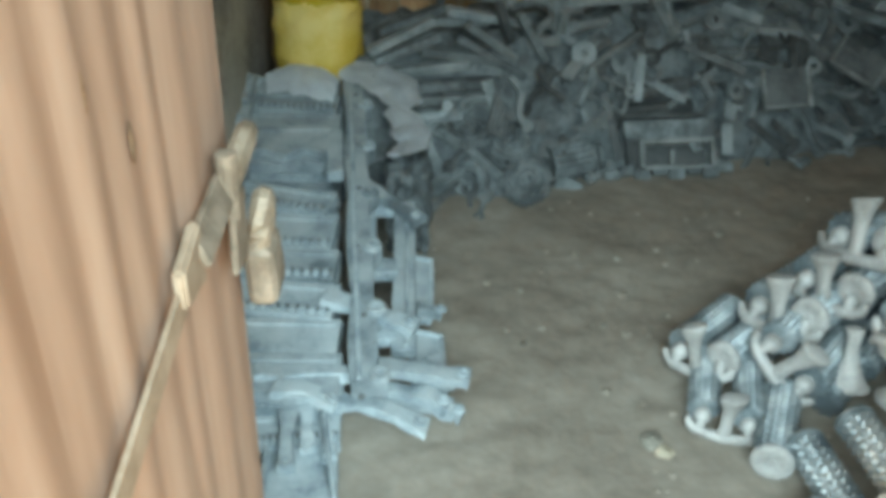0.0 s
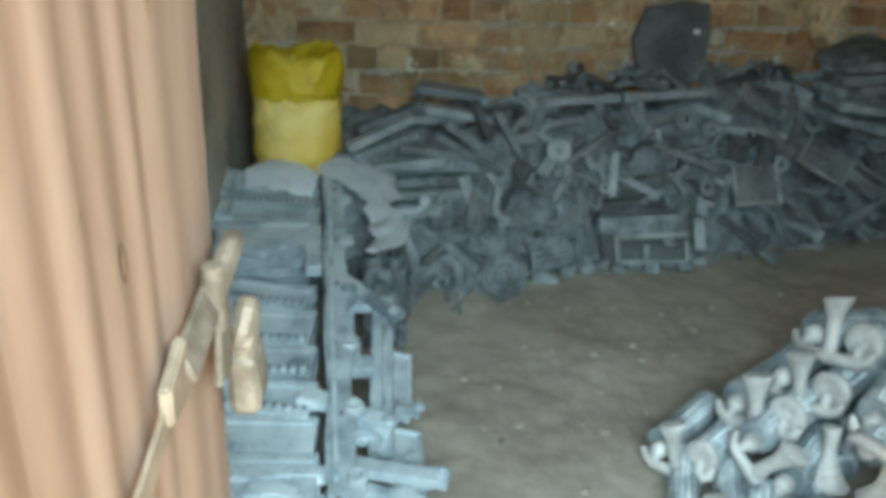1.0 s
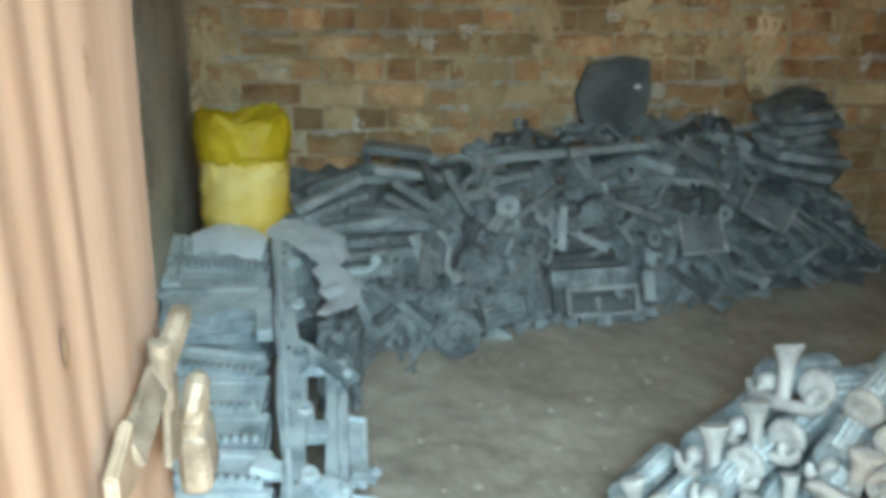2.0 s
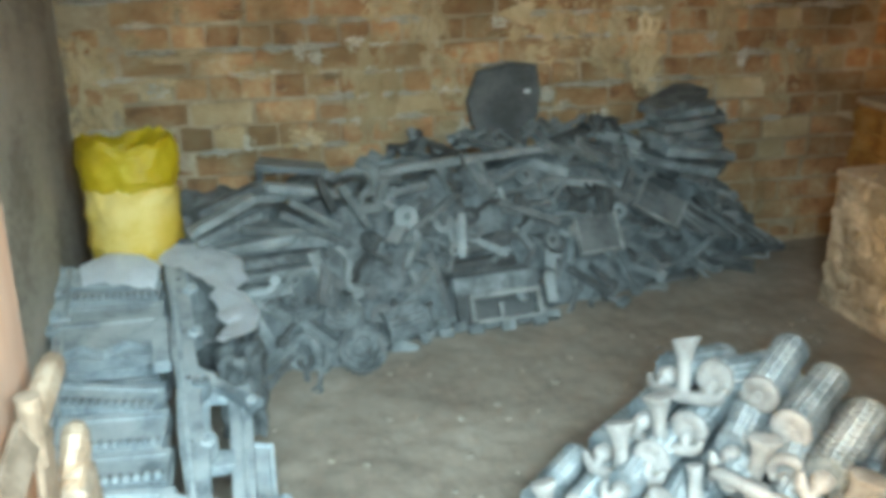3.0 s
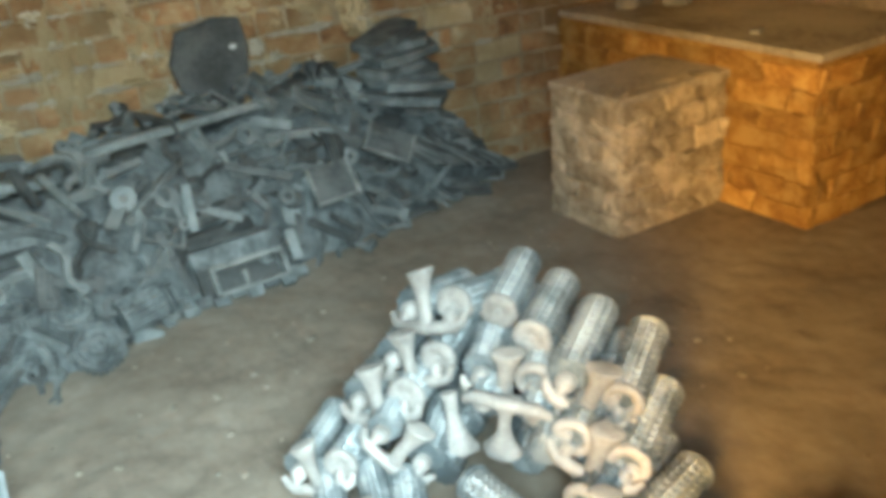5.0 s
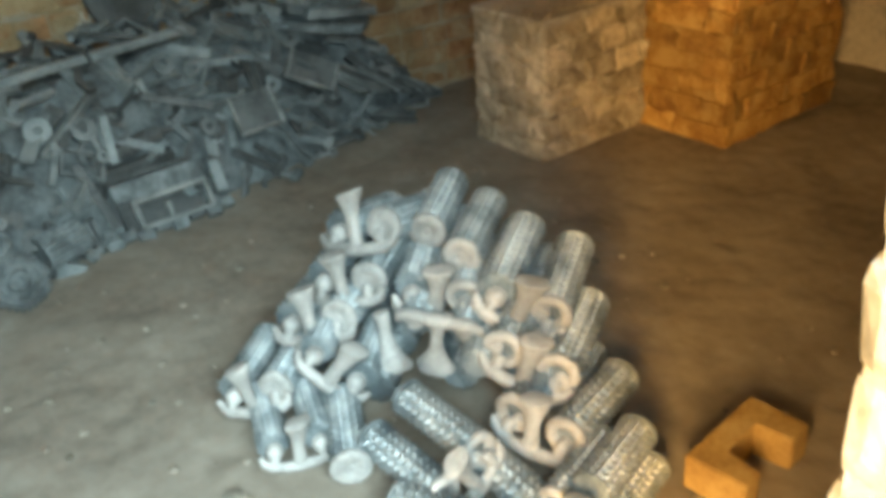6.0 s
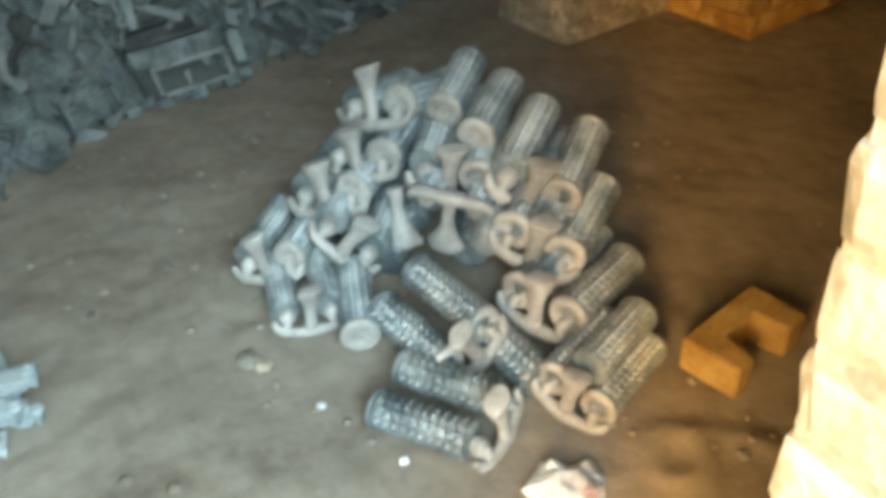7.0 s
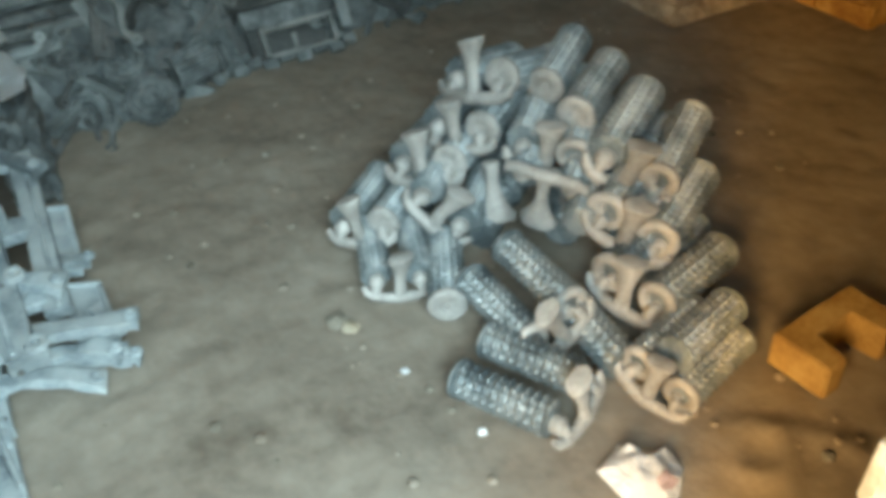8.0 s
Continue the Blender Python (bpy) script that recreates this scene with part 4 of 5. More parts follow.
def piece_frame(rnd):
    bm = bmesh.new()
    w, h, t = rnd.uniform(0.12, 0.18), rnd.uniform(0.09, 0.12), 0.014
    for x0, x1, y0, y1 in ((-w / 2, w / 2, -h / 2, -h / 2 + t), (-w / 2, w / 2, h / 2 - t, h / 2), (-w / 2, -w / 2 + t, -h / 2, h / 2), (w / 2 - t, w / 2, -h / 2, h / 2)):
        add_box(bm, x0, x1, y0, y1, 0, 0.018, 0.003)
    return bm


def piece_plate(rnd):
    bm = bmesh.new()
    w, h = rnd.uniform(0.08, 0.15), rnd.uniform(0.06, 0.1)
    prism(bm, [(-w / 2, -h / 2), (w / 2, -h * 0.35), (w * 0.46, h / 2), (-w * 0.3, h * 0.44)], 0, 0.014)
    add_box(bm, -w * 0.3, w * 0.32, -0.006, 0.006, 0.012, 0.03, 0.002)
    return bm


def piece_elbow(rnd):
    bm = bmesh.new()
    pts = [(0.06 * math.cos(a), 0.06 * math.sin(a), 0) for a in (radians(d) for d in range(0, 181, 20))]
    sweep(bm, pts + [(-0.06, -0.07, 0)], rnd.uniform(0.011, 0.016), 9)
    return bm


def piece_lever(rnd):
    bm = bmesh.new()
    n = 16
    up = [(0.2 * i / n - 0.1, 0.02 * math.sin(i * 0.42) + 0.014) for i in range(n + 1)]
    dn = [(0.2 * i / n - 0.1, 0.02 * math.sin(i * 0.42) - 0.014) for i in range(n + 1)]
    prism(bm, dn + up[::-1], 0, 0.02)
    lathe(bm, [(0.009, -0.004), (0.024, -0.004), (0.024, 0.026), (0.009, 0.026), (0.009, -0.004)], 16, Matrix.Translation((-0.1, 0, 0)), cap=False)
    return bm


KINDS = [("cast_bar", piece_bar, "bar"), ("cast_channel", piece_channel, "channel"), ("cast_angle", piece_angle, "angle iron"), ("cast_hub", piece_hub, "hub"), ("eye_rod", piece_eye_rod, "eye rod"),
         ("cast_bracket", piece_bracket, "bracket"), ("window_casting", piece_frame, "window casting"), ("cast_plate", piece_plate, "ribbed plate"), ("cast_hook", piece_elbow, "hook"), ("cast_lever", piece_lever, "lever")]
heap_rnd = random.Random(11)
PIECES = []
for name, make, word in KINDS:
    for k in range(3):
        bm = roughen(make(heap_rnd), 0.0022, 25, k * 2.0)
        PIECES.append((name, bm_done(bm, name, IRON if k < 2 else DARKIRON), word))


def heap_piece(name, mesh, m, label, group="castings in the scrap heap"):
    ob = new(name, mesh)
    ob.matrix_basis = m
    return tagged(ob, label, "metal casting", group)


x = 0.24
while x < 2.62:
    y0 = heap_base(x)
    y = y0 + 0.012
    while y < min(y0 + 0.40, WALL_Y - 0.06):
        px, py = x + heap_rnd.uniform(-0.04, 0.04), y + heap_rnd.uniform(-0.03, 0.03)
        if px < 0.72 and py > 2.84:
            y += 0.056
            continue
        weights = [4, 2, 2, 2, 2, 2, 1, 2, 1.5, 2.5] if px < 1.85 else [6, 1, 3, 0.5, 2, 1, 0.5, 1, 1, 5]
        kind = heap_rnd.choices(range(10), weights)[0]
        name, mesh, word = PIECES[kind * 3 + heap_rnd.randrange(3)]
        spin = heap_rnd.uniform(0, 360) if px < 1.75 else heap_rnd.gauss(-38, 16)
        m = heap_frame(px, py) @ Matrix.Translation((0, 0, 0.012)) @ Matrix.Rotation(radians(spin), 4, "Z") @ Matrix.Rotation(radians(heap_rnd.gauss(0, 22)), 4, "X") @ Matrix.Rotation(radians(heap_rnd.gauss(0, 20)), 4, "Y") @ Matrix.Scale(heap_rnd.uniform(0.7, 1.0), 4)
        if not (1.10 < px < 1.40 and py < 3.03):
            heap_piece(name, mesh, m, "dusty grey cast iron " + word + " in the heap by the wall")
        y += 0.056
    x += 0.060


# pieces of the heap that stand out
def facing(x, y, z, spin=0, tip=62):
    """A pose whose z axis leans out of the heap towards the door."""
    return Matrix.Translation((x, y, z)) @ Matrix.Rotation(radians(tip), 4, "X") @ Matrix.Rotation(radians(spin), 4, "Z")


def gear_wheel(m, r, label):
    root = thing("gear_wheel", label, "wheel", m, "wheels at the foot of the heap")
    bm = bmesh.new()
    n = 28
    out = []
    for k in range(n * 4):
        a = 2 * math.pi * k / (n * 4)
        rr = r if k % 4 in (1, 2) else r * 0.90
        out.append((rr * math.cos(a), rr * math.sin(a)))
    prism(bm, out, -0.016, 0.010)
    part("rim", roughen(bm, 0.007, 26, r * 50), SCRAP, root)
    bm = bmesh.new()
    lathe(bm, [(r * 0.16, 0.010), (r * 0.16, 0.030), (r * 0.32, 0.030), (r * 0.40, 0.012), (r * 0.62, 0.011), (r * 0.70, 0.026), (r * 0.84, 0.0265), (r * 0.9, 0.010)], 26, cap=False)
    part("hub", roughen(crease(bm, 0.008, 24, r * 90), 0.004, 40, r * 70), SCRAP, root)
    return root


gear_wheel(facing(0.715, 2.665, 0.075, 10, 56), 0.088, "dusty grey toothed wheel leaning on the foot of the heap")
gear_wheel(facing(0.670, 2.750, 0.165, 40, 30), 0.070, "dusty grey toothed wheel higher in the heap")
gear_wheel(facing(0.515, 2.760, 0.205, 70, 24) @ Matrix.Rotation(radians(22), 4, "Y"), 0.080, "dark dusty wheel half buried in the heap")
gear_wheel(facing(0.535, 2.715, 0.060, 5, 72) @ Matrix.Rotation(radians(-30), 4, "Y"), 0.072, "dusty grey wheel low in the heap")

drum = bmesh.new()
outline = []
for k in range(64):
    a = 2 * math.pi * k / 64
    rr = 0.060 if k % 4 in (1, 2) else 0.050
    outline.append((rr * math.cos(a), rr * math.sin(a)))
prism(drum, outline, -0.07, 0.07)
solid("toothed_drum", roughen(drum, 0.003, 30), SCRAP, "dusty toothed drum lying at the foot of the heap", "metal casting", Matrix.Translation((0.875, 2.775, 0.105)) @ Matrix.Rotation(radians(14), 4, "Z") @ Matrix.Rotation(radians(84), 4, "Y"))
solid("chip", roughen(box(-0.013, 0.013, -0.008, 0.008, -0.006, 0.006, 0.002), 0.003, 60), CLOTH, "small white chip lying at the foot of the heap", "chip", Matrix.Translation((0.932, 2.795, 0.082)))


def window_casting(m):
    root = thing("window_casting", "pale-edged rectangular casting with two openings and lobed feet", "metal casting", m)
    part("top_plate", roughen(box(-0.125, 0.13, 0.024, 0.078, -0.014, 0.008, 0.005, 2), 0.006, 20), SCRAP, root)
    part("slotted_edge", roughen(box(-0.12, 0.10, 0.082, 0.094, -0.020, 0.004, 0.003, 2), 0.003, 24), DARKIRON, root)
    bm = bmesh.new()
    for x0, x1, y0, y1 in ((-0.088, 0.13, 0.008, 0.022), (-0.088, -0.074, -0.06, 0.008), (0.116, 0.13, -0.06, 0.008), (-0.074, 0.116, -0.066, -0.054), (0.0, 0.012, -0.054, -0.012)):
        add_box(bm, x0, x1, y0, y1, 0.0, 0.026, 0.003, 2)
    part("inner_rim", roughen(bm, 0.004, 22), RIM, root, "pale rim round two openings")
    bm = box(-0.12, 0.11, -0.07, 0.07, -0.04, -0.012, 0.004)
    part("back_plate", roughen(bm, 0.003, 15), DARKIRON, root)
    for k, x in enumerate((-0.165, -0.125, -0.08, -0.03, 0.02, 0.07, 0.12, 0.16)):
        bm = box(-0.022, 0.022, -0.014, 0.016, -0.02, 0.018, 0.008, 2)
        part("foot", roughen(bm, 0.006, 24, k), SCRAP, root, m=Matrix.Translation((x, -0.078 + 0.010 * (k % 2), 0.0)))
    part("lug", roughen(box(0.15, 0.185, -0.03, 0.06, -0.010, 0.012, 0.006, 2), 0.005, 18), IRON, root)
    return root


window_casting(facing(1.250, 2.900, 0.092, 2, 60) @ Matrix.Scale(1.25, 4))

WASHER = bmesh.new()
lathe(WASHER, [(0.015, 0.0), (0.040, 0.0), (0.040, 0.03), (0.015, 0.03), (0.015, 0.0)], 22, cap=False)
WASHER = bm_done(roughen(WASHER, 0.001, 30), "ring_casting", IRON)
for x, y, z, s in ((1.075, 3.035, 0.355, 1.0), (1.42, 3.165, 0.47, 0.95), (0.93, 2.995, 0.40, 1.05)):
    heap_piece("ring_casting", WASHER, facing(x, y, z, 0, 65) @ Matrix.Diagonal((s, s, s, 1)), "pale dusty cast ring with a round hole, in the heap", "rings in the scrap heap")


def straight_bar(a, b, w, h, mat, label, name="long_bar"):
    a, b = Vector(a), Vector(b)
    d = b - a
    bm = box(0, d.length, -w / 2, w / 2, -h / 2, h / 2, min(w, h) * 0.2)
    bmesh.ops.subdivide_edges(bm, edges=[e for e in bm.edges if e.calc_length() > 0.1], cuts=6, use_grid_fill=True)
    roughen(bm, 0.002, 15, a.x)
    return solid(name, bm, mat, label, "metal casting", Matrix.Translation(a) @ d.to_track_quat("X", "Z").to_matrix().to_4x4(), "long bars on the heap")


LONG = "long dusty grey iron bar lying across the heap"
straight_bar((0.87, 3.03, 0.57), (1.54, 3.21, 0.565), 0.035, 0.03, IRON, LONG)
straight_bar((1.67, 3.23, 0.575), (1.89, 3.24, 0.475), 0.022, 0.02, DARKIRON, "thin dark iron bar on the heap")
straight_bar((0.93, 3.0, 0.31), (1.16, 3.10, 0.46), 0.03, 0.028, RIM, "pale dusty rod slanting up the heap")
for a, b, w, h, mat in (
        ((0.19, 2.86, 0.450), (0.41, 2.93, 0.540), 0.050, 0.030, IRON), ((0.21, 2.86, 0.418), (0.43, 2.93, 0.484), 0.045, 0.030, SCRAP), ((0.24, 2.85, 0.382), (0.53, 2.90, 0.400), 0.055, 0.034, IRON),
        ((0.26, 2.84, 0.332), (0.64, 2.88, 0.345), 0.060, 0.036, SCRAP), ((0.29, 2.82, 0.292), (0.62, 2.87, 0.296), 0.055, 0.034, IRON), ((0.52, 2.88, 0.536), (0.69, 2.93, 0.405), 0.048, 0.030, IRON),
        ((0.48, 2.88, 0.500), (0.72, 2.92, 0.345), 0.050, 0.030, SCRAP), ((0.36, 2.88, 0.448), (0.66, 2.92, 0.402), 0.050, 0.032, IRON), ((0.69, 2.90, 0.570), (0.79, 2.93, 0.400), 0.040, 0.028, IRON), ((0.62, 2.92, 0.600), (0.67, 2.95, 0.460), 0.036, 0.028, DARKIRON),
        ((0.22, 2.92, 0.500), (0.44, 3.00, 0.560), 0.050, 0.030, SCRAP), ((0.30, 2.98, 0.520), (0.60, 3.02, 0.510), 0.055, 0.032, SCRAP), ((0.45, 2.97, 0.560), (0.74, 3.02, 0.500), 0.050, 0.030, IRON), ((0.28, 2.80, 0.250), (0.52, 2.84, 0.255), 0.050, 0.034, SCRAP)):
    straight_bar(a, b, w, h, mat, LONG)
straight_bar((1.06, 3.00, 0.24), (1.33, 3.06, 0.27), 0.06, 0.05, DARKIRON, "thick dark iron bar on the heap")
straight_bar((1.07, 2.98, 0.19), (1.35, 3.02, 0.20), 0.05, 0.05, DARKIRON, "thick dark iron bar on the heap")
straight_bar((1.36, 3.07, 0.28), (1.60, 3.11, 0.30), 0.035, 0.04, IRON, LONG)
straight_bar((1.33, 3.12, 0.36), (1.66, 3.16, 0.36), 0.05, 0.03, IRON, LONG)
straight_bar((1.55, 3.18, 0.44), (1.85, 3.20, 0.40), 0.04, 0.03, IRON, LONG)
for k in range(16):
    s = k * 0.036 - 0.08
    straight_bar((2.00 + s, 3.13 + 0.012 * k + 0.02 * (k % 3), 0.38 - 0.015 * k), (2.24 + s, 3.10 + 0.016 * k, 0.20 - 0.0125 * k), 0.022, 0.018, IRON if k % 2 else DARKIRON, "thin slanting iron bar at the heap's end")


def bench_casting():
    root = thing("bench_casting", "grey cast plate on two short legs standing on the heap", "metal casting", Matrix.Translation((0.54, 3.19, 0.475)) @ Matrix.Rotation(radians(8), 4, "Y"))
    bm = bmesh.new()
    prism(bm, [(-0.13, -0.05), (0.13, -0.05), (0.12, 0.05), (-0.11, 0.05)], 0.075, 0.10)
    part("top", roughen(bm, 0.004, 12), IRON, root)
    for sx in (-1, 1):
        part("leg", roughen(box(sx * 0.11 - 0.014, sx * 0.11 + 0.014, -0.04, 0.0, -0.04, 0.075, 0.004), 0.003, 12, sx), DARKIRON, root)
    return root


bench_casting()


def u_frame(m, w, h, label):
    root = thing("u_frame", label, "metal casting", m)
    for x0, x1, y0, y1 in ((-w / 2, w / 2, -h / 2, -h / 2 + 0.014), (w / 2 - 0.016, w / 2, -h / 2, h / 2), (-w / 2, -w / 2 + 0.014, -h / 2, h / 2)):
        part("rim_bar", roughen(box(x0, x1, y0, y1, 0, 0.022, 0.004, 2), 0.002, 25, x0), RIM, root)
    part("web", roughen(box(-w / 2 + 0.012, w / 2 - 0.012, -h / 2 + 0.012, h / 2, 0.0, 0.010), 0.002, 12), DARKIRON, root)
    return root


u_frame(facing(1.685, 3.03, 0.262, 4, 58), 0.18, 0.15, "shallow grey tray casting with a pale rim, in the heap")
u_frame(facing(1.975, 3.12, 0.325, -34, 52), 0.20, 0.13, "tilted grey tray casting with a pale rim")


def leaning_slab(name, label, m, outline, thick, mat, seed):
    bm = bmesh.new()
    prism(bm, outline, 0, thick)
    bmesh.ops.bevel(bm, geom=list(bm.edges), offset=0.005, segments=1, affect="EDGES")
    bmesh.ops.triangulate(bm, faces=[f for f in bm.faces if len(f.verts) > 4])
    roughen(bm, 0.012, 13, seed)
    return solid(name, bm, mat, label, "slab", m)


leaning_slab("dark_slab", "dark rough slab leaning on the brick wall above the heap", Matrix.Translation((1.405, 3.36, 0.55)) @ Matrix.Rotation(radians(84), 4, "X"),
             [(-0.145, 0.10), (-0.085, -0.02), (0.078, -0.01), (0.122, 0.12), (0.136, 0.20), (0.122, 0.315), (0.02, 0.318), (-0.075, 0.300), (-0.118, 0.285), (-0.152, 0.18)], 0.035, DARKIRON, 1.0)
bm = box(-0.012, 0.012, -0.004, 0.004, -0.008, 0.008, 0.002)
solid("chip", bm, CLOTH, "small white chip stuck to the dark slab", "chip", Matrix.Translation((1.478, 3.318, 0.765)))
for k in range(7):
    shrink = 1.0 - 0.035 * k
    leaning_slab("flat_slab", "dusty rough flat slab in a pile against the wall", Matrix.Translation((2.14 - 0.008 * k + 0.03 * ((k * 2) % 3 - 1), 3.25 + 0.01 * (k % 3), 0.445 + 0.042 * k)) @ Matrix.Rotation(radians((37 * k) % 56 - 28), 4, "Z") @ Matrix.Rotation(radians(7 - 3 * k + 4 * (k % 2)), 4, "Y") @ Matrix.Diagonal((shrink, shrink, 1, 1)),
                 [(-0.17, -0.08), (-0.02, -0.105), (0.15, -0.10), (0.19, 0.03), (0.14, 0.11), (-0.15, 0.10)], 0.036, IRON if k % 3 == 1 else SCRAP, 3.0 + 2.3 * k)


# ---- loose brick and chips on the ledge ----
for x, y, w, d, h, turn, seed in ((3.27, 3.19, 0.15, 0.11, 0.15, 20, 1.0), (3.44, 3.10, 0.16, 0.12, 0.12, 38, 5.0)):
    bm = box(-w / 2, w / 2, -d / 2, d / 2, 0.0, h, 0.02, 2)
    bmesh.ops.subdivide_edges(bm, edges=[e for e in bm.edges if e.calc_length() > 0.05], cuts=3, use_grid_fill=True)
    solid("loose_brick", roughen(bm, 0.014, 14, seed), WHITEWASH, "pale worn lump of brick standing on the ledge", "brick", Matrix.Translation((x, y, 0.645)) @ Matrix.Rotation(radians(turn), 4, "Z"), "loose bricks on the ledge")
bm = box(-0.03, 0.03, -0.02, 0.02, 0.0, 0.02, 0.005)
solid("brick_chip", roughen(bm, 0.005, 30), WHITEWASH, "pale brick chip lying on the ledge", "brick chip", Matrix.Translation((3.20, 2.42, 0.648)) @ Matrix.Rotation(radians(25), 4, "Z"))


# ---- stones and crumbs on the floor ----
def pebble(x, y, r, mat, label, seed, name="stone"):
    bm = bmesh.new()
    bmesh.ops.create_icosphere(bm, subdivisions=2, radius=r)
    for v in bm.verts:
        v.co *= 1 + 0.35 * noise.noise(v.co * (1.4 / r) + Vector((seed, 0, 0)))
        v.co.z *= 0.55
    return solid(name, bm, mat, label, "stone", Matrix.Translation((x, y, floor_height(x, y) + r * 0.35)), "stones on the floor")


pebble(0.882, 1.470, 0.026, STONE, "pale stone on the sand floor", 1.0)
pebble(0.905, 1.435, 0.020, RUBBLE, "pale stone on the sand floor", 2.0)
pebble(0.925, 2.925, 0.012, CLOTH, "small white pebble at the foot of the heap", 3.0)
pebble(1.593, 0.653, 0.014, WHITEWASH, "pale stone beside the block", 5.0)
for k, (x, y) in enumerate([(1.00, 1.10), (1.03, 1.02), (0.985, 1.18), (0.96, 1.25)]):
    pebble(x, y, 0.010, CLOTH if k % 2 else STONE, "small pale metal scrap on the floor", 4.0 + k, "metal_scrap")
litter_rnd = random.Random(3)
for k in range(6):
    pebble(litter_rnd.uniform(1.55, 2.1), litter_rnd.uniform(0.58, 0.72), litter_rnd.uniform(0.005, 0.010), SOIL, "crumbled brown lump on the dirt floor", 40.0 + k, "dirt_clod")
crumb_rnd = random.Random(5)
for k in range(170):
    x, y = crumb_rnd.uniform(0.15, 2.4), crumb_rnd.uniform(0.8, 2.7)
    pebble(x, y, crumb_rnd.uniform(0.004, 0.014), crumb_rnd.choice([STONE, SOIL, SOIL, SOIL, SOIL, STONE]), "small crumb of stone on the sand floor", 9.0 + k)


# ---- brickwork of the walls ----
def brick_set(lx, ly, lz, mats, n, seed, rough=0.006, bevel=0.006):
    out = []
    for k in range(n):
        bm = box(-lx / 2, lx / 2, 0, ly, -lz / 2, lz / 2, bevel, 2)
        roughen(bm, rough, 20, seed + 2.7 * k)
        out.append(bm_done(bm, "brick", mats[k % len(mats)]))
    return out


wall_rnd = random.Random(21)
STRETCH = brick_set(0.226, 0.05, 0.081, [BRICK, BRICK, BRICK, BRICK, BRICK, BRICK, BRICK, BRICK, BRICK, BRICK, BRICK, MORTAR], 24, 1.0, 0.010, 0.008)
HEADER = brick_set(0.111, 0.05, 0.081, [BRICK, BRICK, BRICK, BRICK, BRICK, BRICK, BRICK, BRICK, BRICK, BRICK, BRICK, MORTAR], 24, 30.0, 0.010, 0.008)
COURSE = 0.0945
rest = bmesh.new()
placed = 0
for j in range(int(TOP_Z / COURSE)):
    z = 0.05 + COURSE * j
    header = j % 2 == 0
    step = 0.121 if header else 0.237
    x = LEFT_X - (0.0 if header else 0.06) + wall_rnd.uniform(-0.02, 0.02)
    while x < RIGHT_X:
        cx = x + step / 2
        if LEFT_X + step / 2 < cx < RIGHT_X - step / 2 and z < TOP_Z - 0.05:
            dy = wall_rnd.uniform(-0.006, 0.007)
            m = Matrix.Translation((cx + wall_rnd.uniform(-0.004, 0.004), WALL_Y + dy, z + wall_rnd.uniform(-0.004, 0.004))) @ Matrix.Rotation(radians(wall_rnd.gauss(0, 1.0)), 4, "Y") @ Matrix.Rotation(radians(wall_rnd.gauss(0, 1.2)), 4, "Z")
            mesh = wall_rnd.choice(HEADER if header else STRETCH)
            if 0.35 < z < 1.45 and cx < 3.2 and placed < 300:
                part("brick", mesh, None, wall_back, m=m)
                placed += 1
            else:
                g = len(rest.verts)
                rest.from_mesh(mesh)
                rest.verts.ensure_lookup_table()
                bmesh.ops.transform(rest, matrix=m, verts=rest.verts[g:])
        x += step
far = part("far_brickwork", rest, BRICK, wall_back)
tagged(far, kind="stuff")

# mortar smeared over the brick faces in upright bands
smear_rnd = random.Random(8)


def smear(x, z, w, h, seed, mat):
    bm = bmesh.new()
    nx, nz = (12, 14) if w * h < 0.03 else (26, 34)
    grid = []
    for j in range(nz + 1):
        row = []
        for i in range(nx + 1):
            u, v = 2 * i / nx - 1, 2 * j / nz - 1
            p = Vector((u * 2.2 + seed, v * 3.1, seed))
            thick = 0.014 * (0.8 - u * u - v * v * 0.9) + 0.024 * noise.noise(p * 1.7) + 0.016 * noise.noise(p * 4.3) + 0.006 * noise.noise(p * 11)
            row.append(bm.verts.new((x + u * w / 2, WALL_Y + 0.006 - max(-0.02, min(thick, 0.020)), z + v * h / 2)))
        grid.append(row)
    for j in range(nz):
        for i in range(nx):
            bm.faces.new((grid[j][i], grid[j][i + 1], grid[j + 1][i + 1], grid[j + 1][i]))
    return part("mortar_smear", bm, mat, wall_back, "pale mortar smeared over the bricks", True)


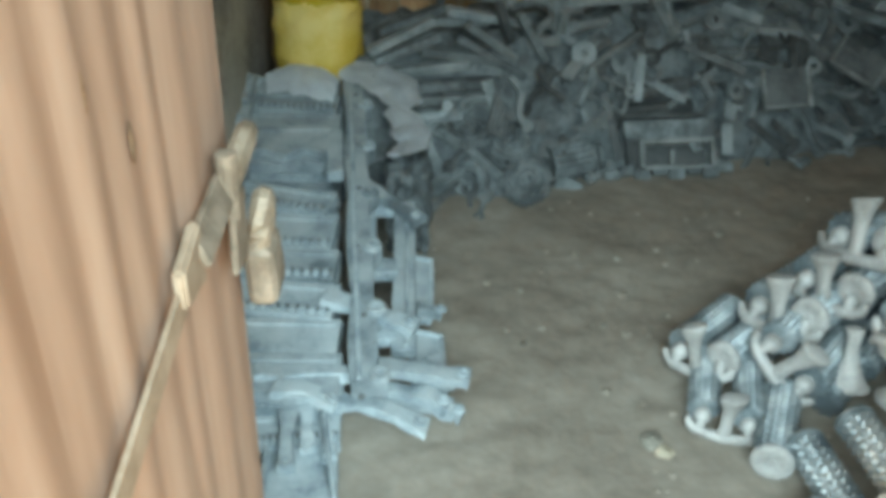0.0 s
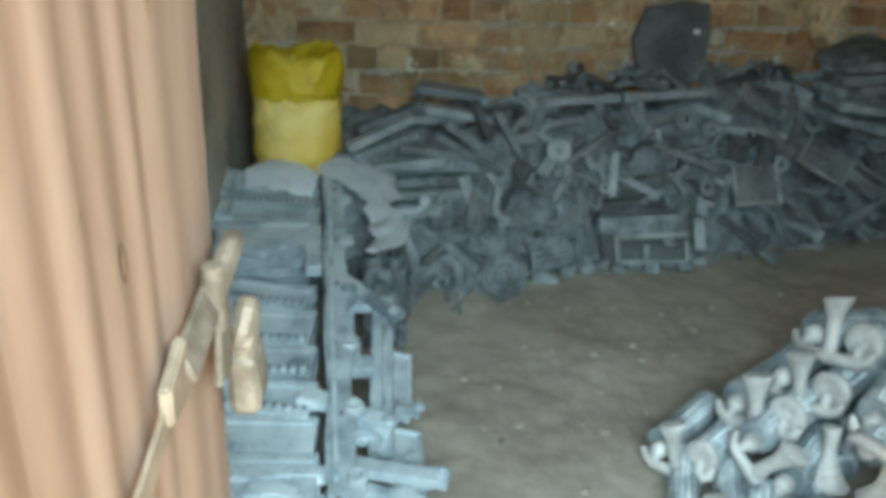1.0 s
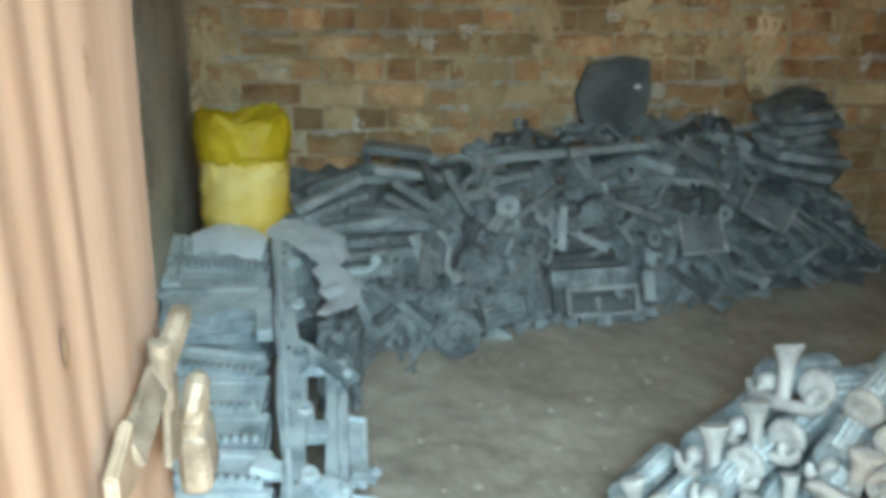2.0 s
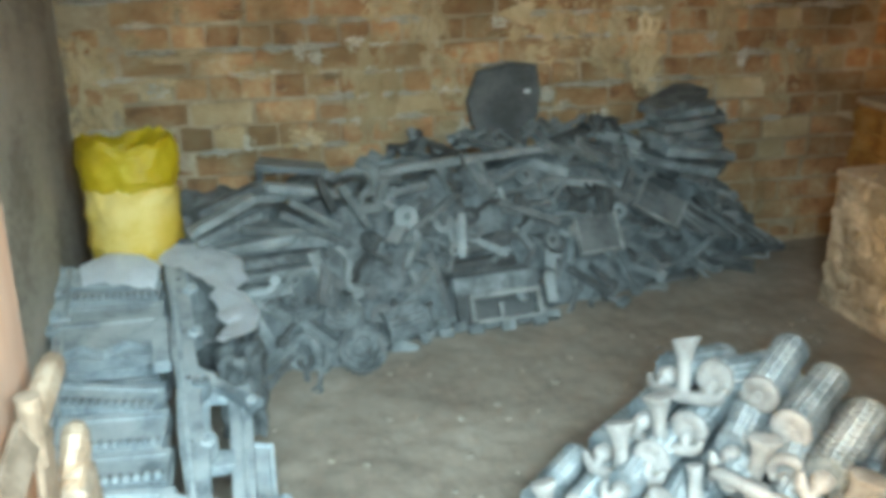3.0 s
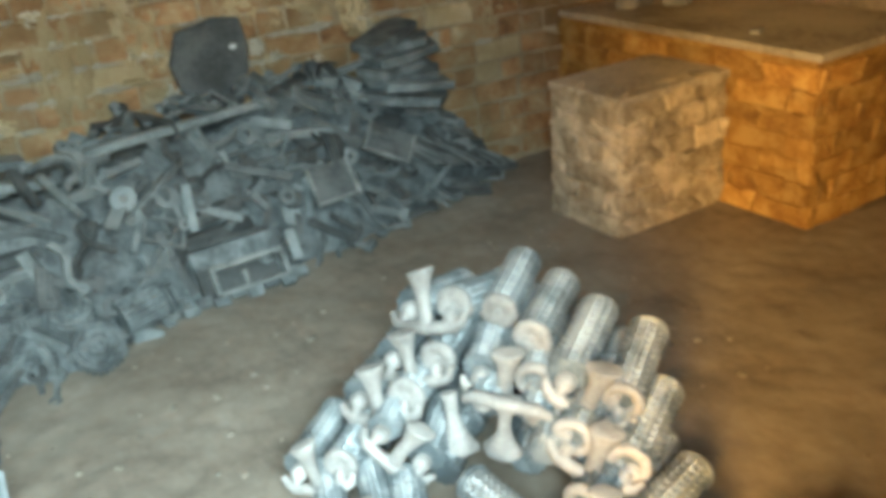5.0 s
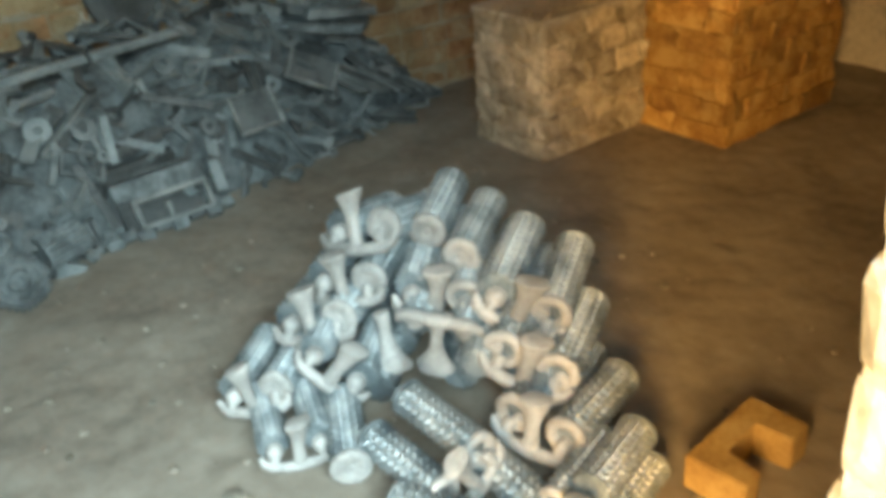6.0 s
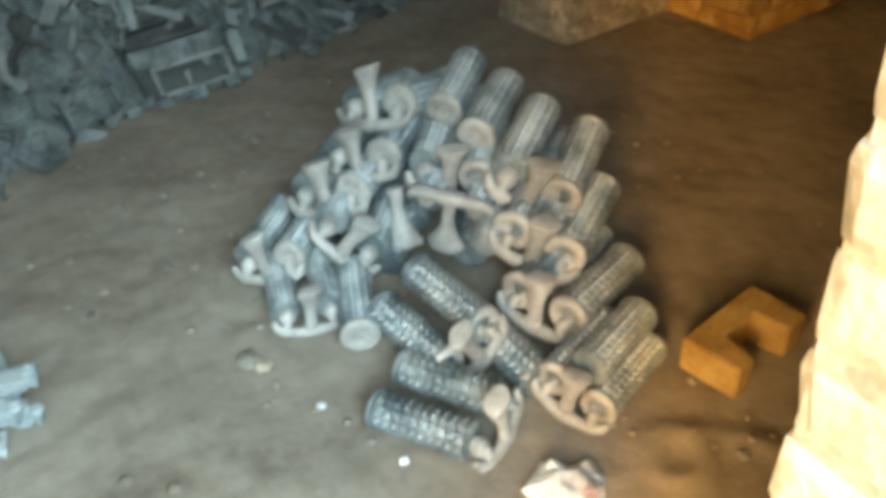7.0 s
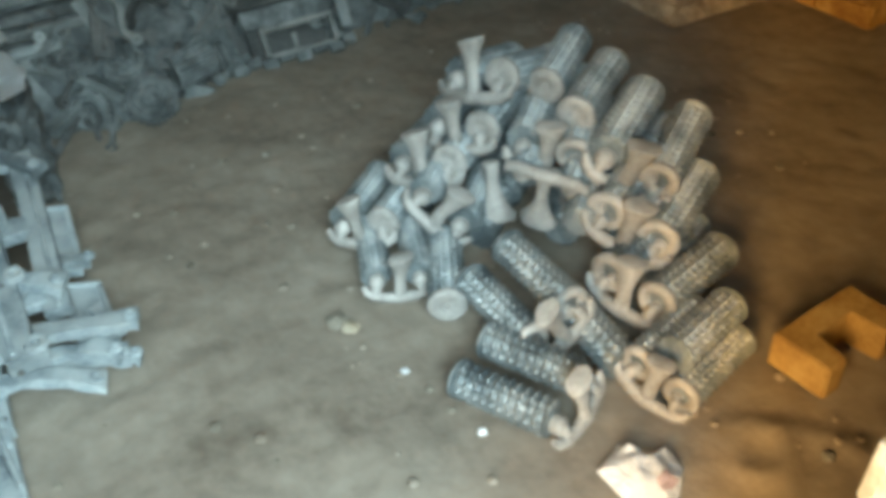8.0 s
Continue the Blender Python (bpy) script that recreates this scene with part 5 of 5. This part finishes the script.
for x, z, w, h in ((0.90, 0.75, 0.24, 0.62), (1.12, 1.05, 0.16, 0.42), (1.20, 0.80, 0.20, 0.30), (-0.12, 0.78, 0.20, 0.5), (0.45, 0.86, 0.16, 0.08), (0.62, 0.60, 0.20, 0.10), (2.02, 0.88, 0.14, 0.34), (2.35, 1.0, 0.18, 0.5),
                   (1.62, 0.92, 0.22, 0.06), (0.20, 0.93, 0.34, 0.05), (0.05, 0.83, 0.30, 0.05), (1.75, 1.10, 0.2, 0.3), (2.65, 0.8, 0.2, 0.4), (1.56, 1.0, 0.34, 0.40), (1.86, 0.95, 0.26, 0.34), (1.48, 1.25, 0.40, 0.30), (2.12, 1.18, 0.26, 0.34), (0.98, 1.25, 0.30, 0.5)):
    smear(x, z, w, h, smear_rnd.uniform(0, 40), MORTAR)
for k in range(56):
    smear(smear_rnd.uniform(LEFT_X + 0.1, 2.9), smear_rnd.uniform(0.55, 1.35), smear_rnd.uniform(0.04, 0.12), smear_rnd.uniform(0.02, 0.06), smear_rnd.uniform(0, 40), MORTAR)

for k in range(80):
    j = smear_rnd.randrange(5, 15)
    smear(smear_rnd.uniform(LEFT_X + 0.1, 2.9), 0.05 + COURSE * (j + 0.5) + smear_rnd.uniform(-0.006, 0.006), smear_rnd.uniform(0.07, 0.26), smear_rnd.uniform(0.022, 0.040), smear_rnd.uniform(0, 40), LIME)
for k in range(26):
    smear(smear_rnd.uniform(LEFT_X + 0.1, 2.7), smear_rnd.uniform(0.55, 1.35), smear_rnd.uniform(0.05, 0.11), smear_rnd.uniform(0.05, 0.10), smear_rnd.uniform(0, 40), LIME)

# door jamb: pale bricks laid to the doorway's edge
JAMB = brick_set(0.255, 0.24, 0.091, [WHITEWASH], 8, 60.0, 0.010, 0.020)
part("jamb_bed", roughen(box(0.9680, 1.25, -0.058, 0.186, -0.04, 2.07), 0.002, 6), WHITEWASH, wall_front, "pale limewashed bed of the jamb bricks")
for j in range(int(2.08 / COURSE)):
    z = 0.045 + COURSE * j
    out = wall_rnd.uniform(-0.007, 0.007)
    m = Matrix.Translation((0.960 + 0.12 + out, 0.067, z)) @ Matrix.Rotation(radians(90), 4, "Z") @ Matrix.Translation((0, -0.12, 0)) @ Matrix.Rotation(radians(wall_rnd.gauss(0, 1.5)), 4, "Y")
    part("brick", wall_rnd.choice(JAMB), None, wall_front, "pale limewashed brick", m=m)
